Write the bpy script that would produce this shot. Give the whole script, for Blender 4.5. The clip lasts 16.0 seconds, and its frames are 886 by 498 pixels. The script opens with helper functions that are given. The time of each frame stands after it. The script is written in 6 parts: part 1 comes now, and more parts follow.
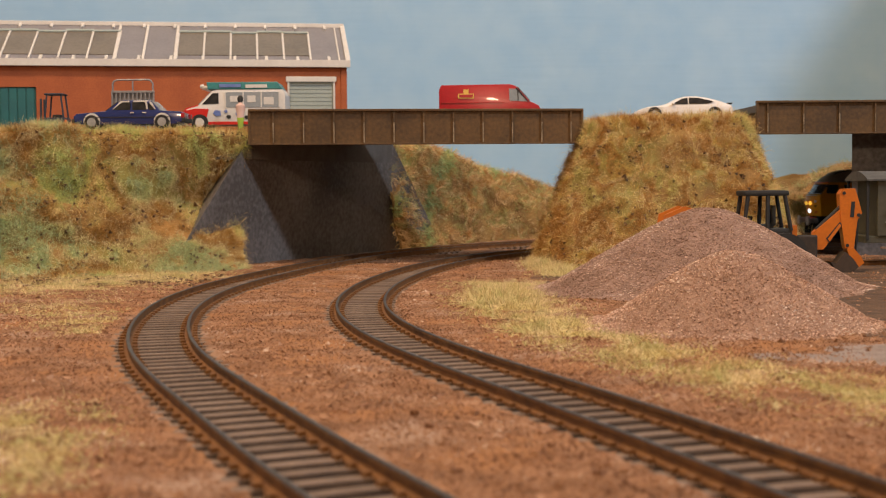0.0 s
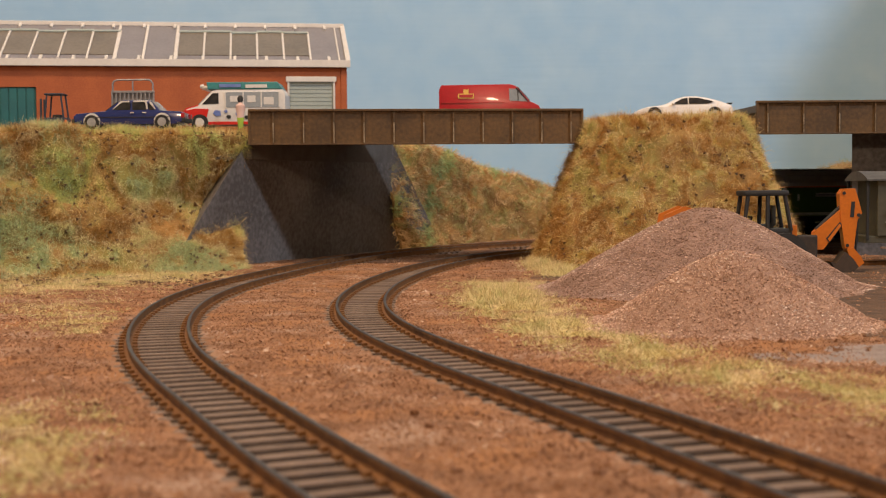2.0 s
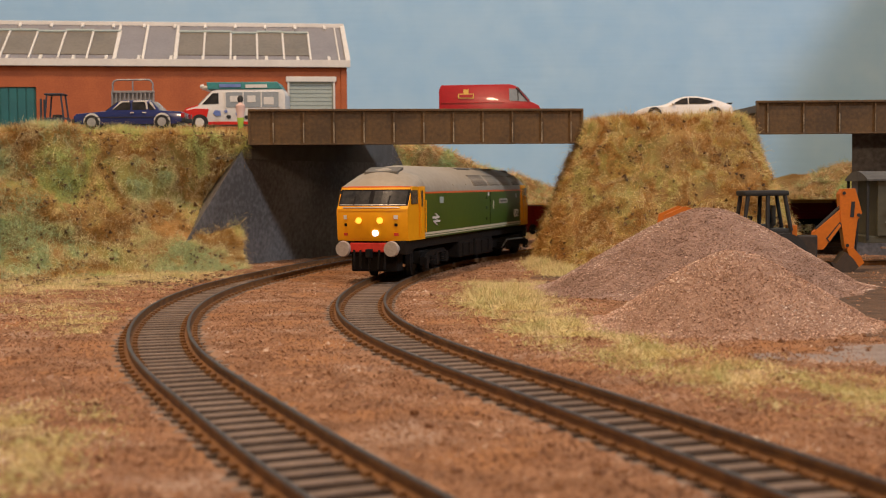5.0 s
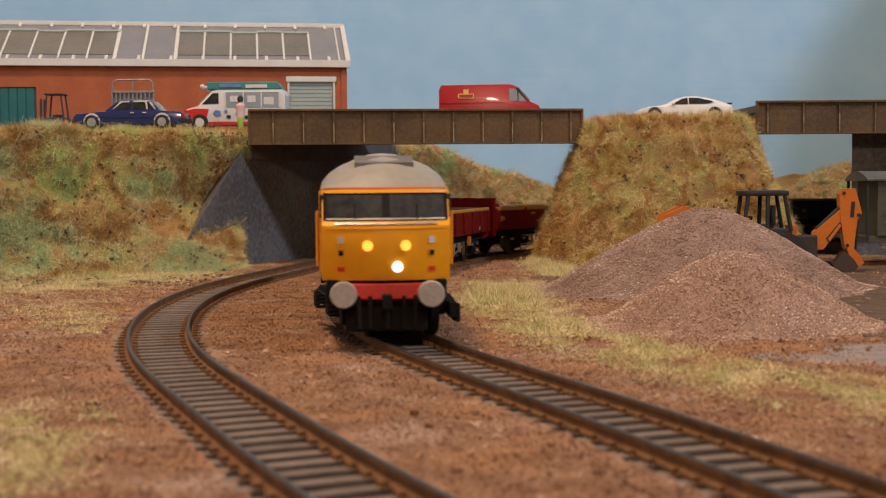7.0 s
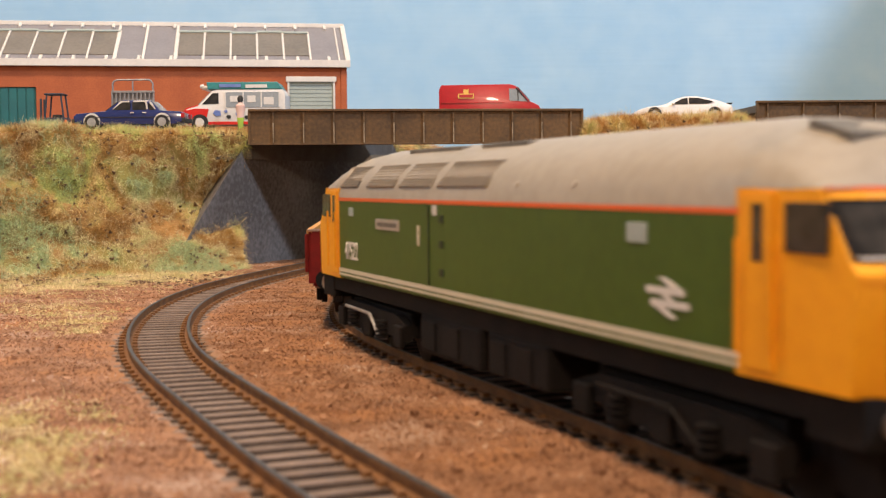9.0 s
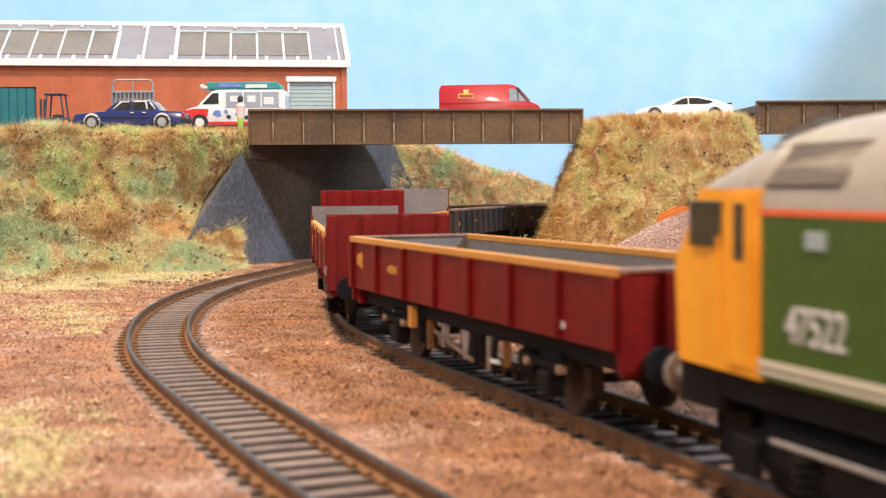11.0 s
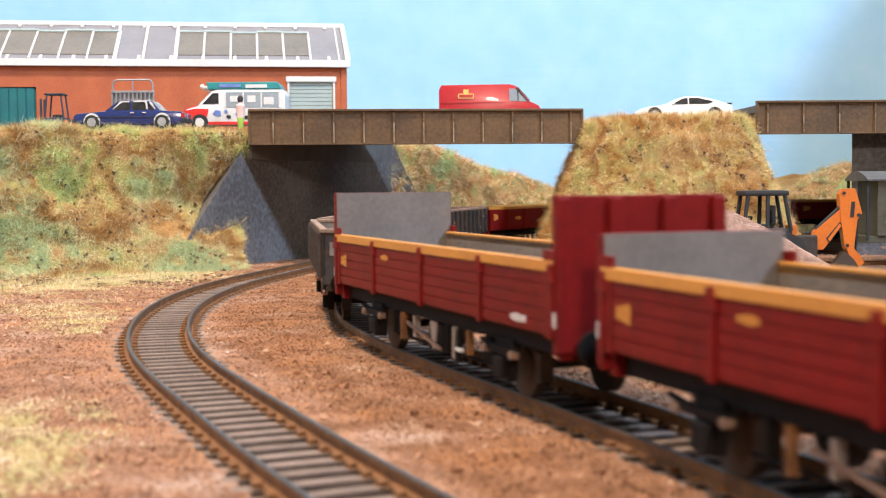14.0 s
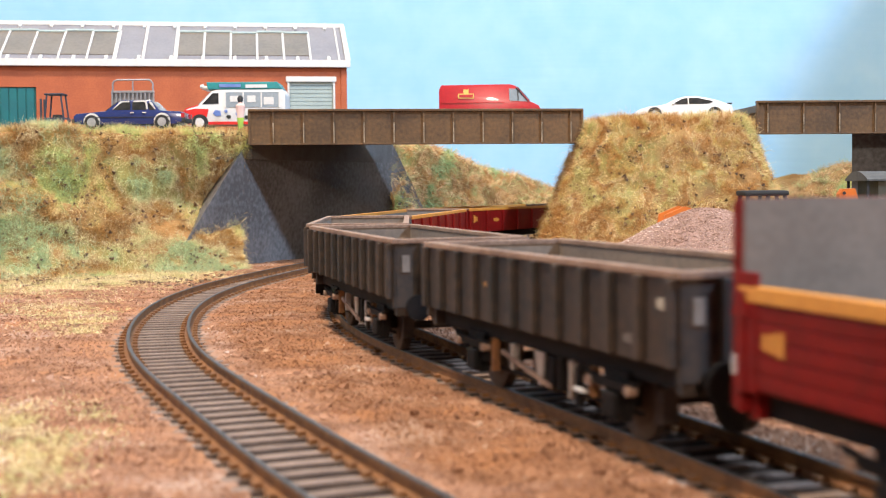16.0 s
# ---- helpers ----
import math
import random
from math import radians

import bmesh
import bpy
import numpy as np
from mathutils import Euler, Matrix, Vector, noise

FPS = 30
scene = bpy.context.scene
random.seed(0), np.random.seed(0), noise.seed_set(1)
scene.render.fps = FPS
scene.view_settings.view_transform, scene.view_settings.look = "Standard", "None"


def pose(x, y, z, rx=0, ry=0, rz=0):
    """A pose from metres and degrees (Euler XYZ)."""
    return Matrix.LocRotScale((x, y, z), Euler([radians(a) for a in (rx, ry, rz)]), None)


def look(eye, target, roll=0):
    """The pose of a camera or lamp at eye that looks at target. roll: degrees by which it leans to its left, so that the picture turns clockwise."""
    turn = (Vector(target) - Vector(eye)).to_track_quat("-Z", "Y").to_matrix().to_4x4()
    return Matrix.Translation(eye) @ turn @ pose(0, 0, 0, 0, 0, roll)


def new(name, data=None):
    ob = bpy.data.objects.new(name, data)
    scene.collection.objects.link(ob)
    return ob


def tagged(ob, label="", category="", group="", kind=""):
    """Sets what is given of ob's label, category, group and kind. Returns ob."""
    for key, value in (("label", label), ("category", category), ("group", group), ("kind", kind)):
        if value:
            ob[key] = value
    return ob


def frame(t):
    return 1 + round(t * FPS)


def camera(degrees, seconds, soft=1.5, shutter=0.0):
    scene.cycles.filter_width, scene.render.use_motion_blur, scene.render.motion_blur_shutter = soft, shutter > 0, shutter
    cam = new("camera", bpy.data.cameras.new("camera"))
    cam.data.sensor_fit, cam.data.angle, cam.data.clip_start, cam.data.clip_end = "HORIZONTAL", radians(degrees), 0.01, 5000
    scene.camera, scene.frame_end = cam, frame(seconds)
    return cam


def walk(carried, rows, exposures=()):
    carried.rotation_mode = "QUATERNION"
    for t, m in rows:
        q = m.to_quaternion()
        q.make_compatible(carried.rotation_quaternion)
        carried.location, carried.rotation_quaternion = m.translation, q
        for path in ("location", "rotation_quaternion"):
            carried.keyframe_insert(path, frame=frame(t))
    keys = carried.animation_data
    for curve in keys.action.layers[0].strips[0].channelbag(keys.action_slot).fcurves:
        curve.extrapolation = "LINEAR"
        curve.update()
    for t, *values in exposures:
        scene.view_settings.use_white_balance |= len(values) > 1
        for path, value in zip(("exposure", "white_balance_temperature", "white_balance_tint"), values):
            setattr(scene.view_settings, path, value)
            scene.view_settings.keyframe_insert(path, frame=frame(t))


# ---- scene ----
MM = 0.001
cam = camera(38.31, 16.0, soft=1.0, shutter=0.5)
EYE = pose(0, 0, 45.3 * MM, 90 - 2.9, 0, 0) @ pose(0, 0, 0, 0, 0, -0.461)
cam.data.dof.use_dof = True
cam.data.dof.focus_distance = 0.54
cam.data.dof.aperture_fstop = 38
EXPOSURES = [(0.0, -1.24, 6750, 18), (4.0, -1.24, 6750, 18), (6.3, -1.41, 6250, 16), (8.0, -1.42, 6100, 16), (9.2, -0.61, 6150, 16), (11.3, -0.22, 5350, 12), (16.0, -0.19, 5200, 10)]
walk(cam, [(0.0, EYE), (16.0, EYE)], EXPOSURES)

# ---- light ----
world = bpy.data.worlds.new("room_air")
scene.world = world
world.use_nodes = True
world.node_tree.nodes["Background"].inputs[0].default_value = (0.75, 0.86, 1.0, 1)
world.node_tree.nodes["Background"].inputs[1].default_value = 0.22


def area_lamp(name, eye, target, size, watts, colour):
    lamp = bpy.data.lights.new(name, "AREA")
    lamp.shape, lamp.size, lamp.size_y = "RECTANGLE", size[0], size[1]
    lamp.energy, lamp.color = watts, colour
    ob = new(name, lamp)
    ob.matrix_world = look(eye, target)
    return ob


area_lamp("window_light", (1.05, -0.05, 1.05), (0.0, 0.6, 0.0), (0.10, 0.10), 30, (0.80, 0.91, 1.0))
area_lamp("ceiling_lamp", (-0.28, 0.22, 1.35), (0.05, 0.75, 0.05), (0.20, 0.16), 39, (1.0, 0.74, 0.46))
# added low warm fill, unseen, to brighten the abutment and cab under the bridge
area_lamp("low_front_fill", (0.12, -1.45, 0.72), (0.0, 0.8, 0.03), (0.16, 0.16), 21, (1.0, 0.74, 0.47))

# added weak blue fill for the cool cast at the left; no window stands there
area_lamp("west_blue_fill", (-1.1, 0.25, 0.75), (-0.25, 0.85, 0.05), (0.25, 0.25), 3.5, (0.55, 0.78, 1.0))

# ---- materials ----


def mat(name, c1, c2=None, scale=400.0, rough=0.6, bump=0.15, metal=0.0, island=0.0, obj=0.0, coat=0.0, fine=6.0, spec=0.5):
    """A surface of two colours mixed by noise of two sizes, with fine relief."""
    m = bpy.data.materials.new(name)
    m.use_nodes = True
    nt = m.node_tree
    n, l = nt.nodes, nt.links
    b = n["Principled BSDF"]
    c2 = c2 or tuple(0.8 * c for c in c1)
    tc = n.new("ShaderNodeTexCoord")
    big = n.new("ShaderNodeTexNoise")
    big.inputs["Scale"].default_value, big.inputs["Detail"].default_value = scale * 0.25, 3
    small = n.new("ShaderNodeTexNoise")
    small.inputs["Scale"].default_value, small.inputs["Detail"].default_value = scale * fine * 0.5, 4
    for t in (big, small):
        l.new(tc.outputs["Object"], t.inputs["Vector"])
    add = n.new("ShaderNodeMath")
    add.operation = "ADD"
    l.new(big.outputs["Fac"], add.inputs[0])
    l.new(small.outputs["Fac"], add.inputs[1])
    ramp = n.new("ShaderNodeMapRange")
    ramp.inputs[1].default_value, ramp.inputs[2].default_value = 0.78, 1.22
    l.new(add.outputs[0], ramp.inputs[0])
    fac = ramp.outputs[0]
    if island or obj:
        g = n.new("ShaderNodeNewGeometry") if island else n.new("ShaderNodeObjectInfo")
        mx = n.new("ShaderNodeMix")
        mx.inputs[0].default_value = island or obj
        l.new(fac, mx.inputs[2])
        l.new(g.outputs["Random Per Island" if island else "Random"], mx.inputs[3])
        fac = mx.outputs[0]
    mix = n.new("ShaderNodeMix")
    mix.data_type = "RGBA"
    mix.inputs[6].default_value, mix.inputs[7].default_value = (*c1, 1), (*c2, 1)
    l.new(fac, mix.inputs[0])
    l.new(mix.outputs[2], b.inputs["Base Color"])
    b.inputs["Roughness"].default_value, b.inputs["Metallic"].default_value = rough, metal
    b.inputs["Specular IOR Level"].default_value = spec
    b.inputs["Coat Weight"].default_value = coat
    if bump:
        bp = n.new("ShaderNodeBump")
        bp.inputs["Strength"].default_value, bp.inputs["Distance"].default_value = bump, 0.0006
        l.new(small.outputs["Fac"], bp.inputs["Height"])
        l.new(bp.outputs[0], b.inputs["Normal"])
    return m


def three_tone(name, tones, scale, rough=0.9, bump=0.5, fine=8.0, island=0.0):
    """Ground-like surface: patches of several tones over a coarse and a fine noise."""
    m = mat(name, tones[0], tones[1], scale, rough, bump, fine=fine, island=island, spec=0.2)
    n, l = m.node_tree.nodes, m.node_tree.links
    b = n["Principled BSDF"]
    tc = n.new("ShaderNodeTexCoord")
    patch = n.new("ShaderNodeTexNoise")
    patch.inputs["Scale"].default_value, patch.inputs["Detail"].default_value = scale * 0.09, 4
    l.new(tc.outputs["Object"], patch.inputs["Vector"])
    src = b.inputs["Base Color"].links[0].from_socket
    for i, tone in enumerate(tones[2:]):
        ramp = n.new("ShaderNodeMapRange")
        ramp.inputs[1].default_value, ramp.inputs[2].default_value = (0.52, 0.64) if i == 0 else (0.45, 0.33)
        l.new(patch.outputs["Fac"], ramp.inputs[0])
        mix = n.new("ShaderNodeMix")
        mix.data_type = "RGBA"
        mix.inputs[7].default_value = (*tone, 1)
        l.new(ramp.outputs[0], mix.inputs[0])
        l.new(src, mix.inputs[6])
        src = mix.outputs[2]
    l.new(src, b.inputs["Base Color"])
    return m


def glow(name, colour, strength):
    m = bpy.data.materials.new(name)
    m.use_nodes = True
    b = m.node_tree.nodes["Principled BSDF"]
    b.inputs["Base Color"].default_value = (*colour, 1)
    b.inputs["Emission Color"].default_value = (*colour, 1)
    b.inputs["Emission Strength"].default_value = strength
    return m


def speckled(name, tones, patch, single=0.75, rough=0.9, spec=0.2, bump=0.0):
    """Loose bits: each takes one of several tones, led a little by broad patches."""
    m = bpy.data.materials.new(name)
    m.use_nodes = True
    n, l = m.node_tree.nodes, m.node_tree.links
    b = n["Principled BSDF"]
    tc, g = n.new("ShaderNodeTexCoord"), n.new("ShaderNodeNewGeometry")
    nz = n.new("ShaderNodeTexNoise")
    nz.inputs["Scale"].default_value, nz.inputs["Detail"].default_value = patch, 4
    l.new(tc.outputs["Object"], nz.inputs["Vector"])
    spread = n.new("ShaderNodeMapRange")
    spread.inputs[1].default_value, spread.inputs[2].default_value = 0.38, 0.62
    l.new(nz.outputs["Fac"], spread.inputs[0])
    mx = n.new("ShaderNodeMix")
    mx.inputs[0].default_value = single
    l.new(spread.outputs[0], mx.inputs[2])
    l.new(g.outputs["Random Per Island"], mx.inputs[3])
    ramp = n.new("ShaderNodeValToRGB")
    while len(ramp.color_ramp.elements) < len(tones):
        ramp.color_ramp.elements.new(0.5)
    for e, (p, tone) in zip(ramp.color_ramp.elements, tones):
        e.position, e.color = p, (*tone, 1)
    l.new(mx.outputs[0], ramp.inputs[0])
    l.new(ramp.outputs[0], b.inputs["Base Color"])
    b.inputs["Roughness"].default_value = rough
    b.inputs["Specular IOR Level"].default_value = spec
    return m


BALLAST = three_tone("pinkish_brown_ballast", [(0.37, 0.192, 0.102), (0.15, 0.072, 0.036), (0.33, 0.155, 0.066), (0.35, 0.225, 0.155)], 420)
STONE = speckled("ballast_chips", [(0.0, (0.11, 0.05, 0.026)), (0.25, (0.25, 0.125, 0.066)), (0.6, (0.37, 0.20, 0.115)), (0.9, (0.48, 0.29, 0.18)), (1.0, (0.80, 0.66, 0.53))], 60, 0.6)
PILE_PINK = mat("pink_gravel_heap", (0.37, 0.225, 0.155), (0.23, 0.13, 0.085), 900, 0.9, 0.5)
PILE = mat("gravel_heap", (0.34, 0.215, 0.165), (0.18, 0.105, 0.075), 700, 0.9, 0.6)
PINKSTONE = speckled("pink_gravel_chips", [(0.0, (0.14, 0.07, 0.045)), (0.3, (0.40, 0.23, 0.155)), (0.65, (0.60, 0.39, 0.28)), (0.9, (0.78, 0.58, 0.46)), (1.0, (0.90, 0.80, 0.70))], 50)
PILESTONE = speckled("gravel_chips", [(0.0, (0.17, 0.10, 0.07)), (0.3, (0.33, 0.205, 0.15)), (0.65, (0.48, 0.32, 0.245)), (0.9, (0.66, 0.49, 0.40)), (1.0, (0.88, 0.78, 0.70))], 50, 0.6)
DIRT = three_tone("bank_soil", [(0.34, 0.22, 0.08), (0.20, 0.11, 0.04), (0.28, 0.25, 0.08), (0.36, 0.19, 0.06)], 300)
GREY_YARD = mat("grey_yard_dust", (0.30, 0.24, 0.21), (0.20, 0.155, 0.13), 600, 0.95, 0.4)
SLEEPER = mat("weathered_sleeper", (0.25, 0.175, 0.13), (0.12, 0.08, 0.056), 700, 0.85, 0.5, obj=0.45)
# near-black colour that paints the shade in the sleeper gaps
GAP_SHADE = mat("sleeper_gap_shade", (0.05, 0.031, 0.02), (0.022, 0.013, 0.009), 700, 0.95, 0.6, spec=0.15)
RAIL_TOP = mat("dull_rail_head", (0.095, 0.085, 0.078), (0.06, 0.052, 0.047), 600, 0.5, 0.1, metal=0.6)
RUST = mat("rusty_rail_side", (0.24, 0.105, 0.028), (0.12, 0.05, 0.016), 900, 0.85, 0.3)
CONCRETE = mat("grey_painted_abutment", (0.18, 0.172, 0.172), (0.085, 0.078, 0.074), 80, 0.7, 0.3, fine=10)
GIRDER = mat("weathered_brown_girder", (0.125, 0.066, 0.02), (0.062, 0.033, 0.011), 160, 0.65, 0.25)
GIRDER_WEAR = mat("worn_girder_edge", (0.36, 0.29, 0.20), (0.12, 0.08, 0.04), 500, 0.6, 0.2)
ROAD = mat("grey_road", (0.13, 0.125, 0.12), (0.09, 0.085, 0.08), 500, 0.9, 0.3)
SKY = mat("pale_blue_backdrop_paint", (0.30, 0.52, 0.76), (0.36, 0.57, 0.78), 12, 0.75, 0.12, fine=6)
_n, _l = SKY.node_tree.nodes, SKY.node_tree.links
_map, _streak, _bump = _n.new("ShaderNodeMapping"), _n.new("ShaderNodeTexNoise"), _n.new("ShaderNodeBump")
_map.inputs["Scale"].default_value = (4, 4, 60)
_streak.inputs["Scale"].default_value, _streak.inputs["Detail"].default_value = 3.0, 5
_bump.inputs["Strength"].default_value, _bump.inputs["Distance"].default_value = 0.10, 0.002
_l.new(_n.new("ShaderNodeTexCoord").outputs["Object"], _map.inputs["Vector"])
_l.new(_map.outputs[0], _streak.inputs["Vector"])
_l.new(_streak.outputs["Fac"], _bump.inputs["Height"])
_l.new(_bump.outputs[0], _n["Principled BSDF"].inputs["Normal"])
PLASTER = mat("room_wall_paint", (0.62, 0.60, 0.56), (0.58, 0.56, 0.53), 20, 0.9, 0.1)
BRICK = mat("orange_red_brick", (0.42, 0.115, 0.04), (0.33, 0.085, 0.032), 300, 0.85, 0.3)
WHITE = mat("white_paint", (0.68, 0.66, 0.63), (0.60, 0.58, 0.55), 300, 0.5, 0.1)
ROOF_GREY = mat("grey_roof_sheet", (0.23, 0.225, 0.245), (0.19, 0.185, 0.205), 200, 0.6, 0.1)
GLAZE = mat("dusty_roof_glazing", (0.13, 0.105, 0.075), (0.19, 0.155, 0.115), 150, 0.3, 0.05)
TEAL = mat("teal_door_paint", (0.01, 0.13, 0.14), (0.008, 0.10, 0.115), 300, 0.5, 0.1)
SHUTTER = mat("grey_shutter", (0.36, 0.42, 0.40), (0.30, 0.36, 0.35), 300, 0.5, 0.1)
YELLOW = mat("warning_yellow", (0.86, 0.37, 0.003), (0.80, 0.33, 0.003), 120, 0.45, 0.02, spec=0.3)
GREEN = mat("loco_green", (0.055, 0.105, 0.010), (0.045, 0.09, 0.008), 120, 0.42, 0.02, spec=0.3)
LOCO_ROOF = mat("loco_roof_grey", (0.34, 0.295, 0.235), (0.285, 0.245, 0.19), 120, 0.5, 0.05)
ROOF_DARK = mat("loco_roof_dark_grille", (0.16, 0.145, 0.12), (0.10, 0.09, 0.075), 400, 0.6, 0.2)
ORANGE_LINE = mat("orange_cantrail_line", (0.75, 0.13, 0.02), (0.68, 0.11, 0.018), 300, 0.4, 0)
CREAM = mat("cream_line", (0.62, 0.57, 0.44), (0.55, 0.50, 0.38), 300, 0.5, 0)
BLACK = mat("underframe_black", (0.006, 0.0055, 0.0055), (0.013, 0.010, 0.009), 400, 0.75, 0.2, spec=0.15)
REDBEAM = mat("buffer_beam_red", (0.62, 0.03, 0.015), (0.48, 0.025, 0.012), 300, 0.5, 0.05)
BUFFER = mat("buffer_grey", (0.48, 0.43, 0.38), (0.36, 0.31, 0.27), 500, 0.4, 0.1, metal=0.3)
WINDOW = mat("dark_window", (0.02, 0.02, 0.021), (0.05, 0.047, 0.043), 120, 0.10, 0, spec=0.5)
STEEL = mat("bright_steel", (0.55, 0.54, 0.52), (0.40, 0.39, 0.37), 600, 0.35, 0.1, metal=0.7)
WAGON_RED = mat("maroon_wagon_paint", (0.175, 0.005, 0.0035), (0.12, 0.0035, 0.0025), 150, 0.5, 0.06, spec=0.2)
WAGON_YELLOW = mat("wagon_yellow_band", (0.58, 0.26, 0.03), (0.48, 0.20, 0.025), 250, 0.5, 0.05)
WAGON_GREY = mat("wagon_grey_inside", (0.205, 0.175, 0.15), (0.16, 0.135, 0.115), 250, 0.7, 0.15)
WAGON_DARK = mat("weathered_black_wagon", (0.015, 0.0135, 0.013), (0.052, 0.032, 0.02), 160, 0.65, 0.2)
WAGON_RIM = mat("worn_wagon_rim", (0.31, 0.205, 0.14), (0.17, 0.10, 0.065), 500, 0.7, 0.2)
RUSTWHEEL = mat("rusty_wheel", (0.06, 0.035, 0.02), (0.025, 0.016, 0.011), 700, 0.7, 0.2)
WARM_LAMP = glow("warm_headlight", (1.0, 0.52, 0.05), 3.2)
WHITE_LAMP = glow("white_headlight", (0.80, 0.90, 1.0), 4.5)

# ---- mesh helpers (lengths in millimetres) ----


def box(bm, x0, x1, y0, y1, z0, z1, bevel=0.0):
    r = bmesh.ops.create_cube(bm, size=1.0)
    vs = r["verts"]
    for v in vs:
        v.co = Vector((x0 + (v.co.x + 0.5) * (x1 - x0), y0 + (v.co.y + 0.5) * (y1 - y0), z0 + (v.co.z + 0.5) * (z1 - z0)))
    if bevel:
        es = list({e for v in vs for e in v.link_edges})
        bmesh.ops.bevel(bm, geom=es, offset=bevel, segments=2, affect="EDGES", profile=0.6)
    return bm


def cyl(bm, a, b, r, seg=12, r2=None):
    a, b = Vector(a), Vector(b)
    m = Matrix.Translation((a + b) / 2) @ (b - a).to_track_quat("Z", "Y").to_matrix().to_4x4()
    bmesh.ops.create_cone(bm, cap_ends=True, segments=seg, radius1=r, radius2=r if r2 is None else r2, depth=(b - a).length, matrix=m)
    return bm


def loft(bm, rings, caps=True, closed=True):
    vs = [[bm.verts.new(p) for p in ring] for ring in rings]
    n = len(vs[0])
    for a, b in zip(vs, vs[1:]):
        for i in range(n if closed else n - 1):
            j = (i + 1) % n
            bm.faces.new((a[i], a[j], b[j], b[i]))
    if caps:
        bm.faces.new(vs[0][::-1])
        bm.faces.new(vs[-1])
    bmesh.ops.recalc_face_normals(bm, faces=bm.faces)
    return bm


def prism(bm, outline, y0, y1):
    """An outline in x, z drawn out from y0 to y1."""
    return loft(bm, [[(x, y0, z) for x, z in outline], [(x, y1, z) for x, z in outline]])


def mesh_of(name, bm, material, smooth=False):
    for v in bm.verts:
        v.co *= MM
    me = bpy.data.meshes.new(name)
    bm.to_mesh(me)
    bm.free()
    me.materials.append(material)
    if smooth:
        me.shade_smooth()
        me.set_sharp_from_angle(angle=radians(38))
    return me


def part(name, bm, material, parent=None, label="", smooth=False):
    ob = new(name, mesh_of(name, bm, material, smooth))
    ob.parent = parent
    if label:
        tagged(ob, label)
    return ob


def at_mm(x, y, z, rz=0.0):
    return pose(x * MM, y * MM, z * MM, 0, 0, rz)


def thing(name, m, label, category, group=""):
    ob = new(name)
    ob.empty_display_size = 0.01
    ob.matrix_basis = m
    return tagged(ob, label, category, group)


def B():
    return bmesh.new()


def raw_mesh(name, verts, faces, material, smooth=False):
    me = bpy.data.meshes.new(name)
    me.from_pydata((np.asarray(verts) * MM).tolist(), [], faces if isinstance(faces, list) else faces.tolist())
    me.materials.append(material)
    if smooth:
        me.shade_smooth()
    me.update()
    return new(name, me)


# ---- the two lines of track ----
RAILHEAD = 3.2


def centreline(x0, y0, heading, length, bends, radius, near_bend):
    """Points each 2 mm along the track, from behind the eye to the far straight, with the run of s: 0 at (x0, y0)."""
    step = 2.0
    s_near = np.arange(-1700, 0, step)
    s_mid = np.arange(0, length, step)
    k_mid = np.interp(s_mid, np.linspace(0, length, len(bends)), np.array(bends) / 500.0)
    turned = np.concatenate([[0], np.cumsum(k_mid * step)])
    left = heading + turned[-1]
    n_arc = int(left * radius / step)
    k_far = np.concatenate([np.full(n_arc, -left / (n_arc * step)), np.zeros(1050)])
    k = np.concatenate([np.where(s_near > -120, near_bend, 0.0), k_mid, k_far])
    s = -1700 + step * np.arange(len(k) + 1)
    th = np.concatenate([[0], np.cumsum(k * step)])
    i0 = len(s_near)
    th += heading - th[i0]
    mid = (th[1:] + th[:-1]) / 2
    x = np.concatenate([[0], np.cumsum(np.cos(mid) * step)])
    y = np.concatenate([[0], np.cumsum(np.sin(mid) * step)])
    return s, x - x[i0] + x0, y - y[i0] + y0, th


TRACK_A = centreline(-14.3, 182.7, 1.997, 599.6, (-0.623, 0.088, -1.05, -0.76, -0.934, -0.933, -0.304, -0.313, -1.058), 420, 0.0005)
TRACK_B = centreline(55.1, 170.2, 1.898, 716.2, (0.162, 0.256, -0.853, -1.149, -0.809, -0.483, -1.013, -1.289, -0.958), 250, 0.0)


def on_track(track, s):
    return float(np.interp(s, track[0], track[1])), float(np.interp(s, track[0], track[2])), float(np.interp(s, track[0], track[3]))


def track_distance(track, x, y):
    tx, ty = track[1][::5], track[2][::5]
    out = np.full(x.shape, 1e9)
    for a, b in zip(tx, ty):
        out = np.minimum(out, (x - a) ** 2 + (y - b) ** 2)
    return np.sqrt(out)


# ---- ground ----


def lump(x, y, size, seed=0.0):
    return noise.noise(Vector((x / size, y / size, seed)))


def grid_mesh(name, xs, ys, height, material, smooth=True):
    X, Y = np.meshgrid(xs, ys)
    Z = height(X, Y)
    verts = np.stack([X, Y, Z], -1).reshape(-1, 3)
    nx, ny = len(xs), len(ys)
    i = np.arange(nx * ny).reshape(ny, nx)
    faces = np.stack([i[:-1, :-1], i[:-1, 1:], i[1:, 1:], i[1:, :-1]], -1).reshape(-1, 4)
    return raw_mesh(name, verts, faces, material, smooth)


def smoothstep(a, b, v):
    t = np.clip((v - a) / (b - a), 0, 1)
    return t * t * (3 - 2 * t)


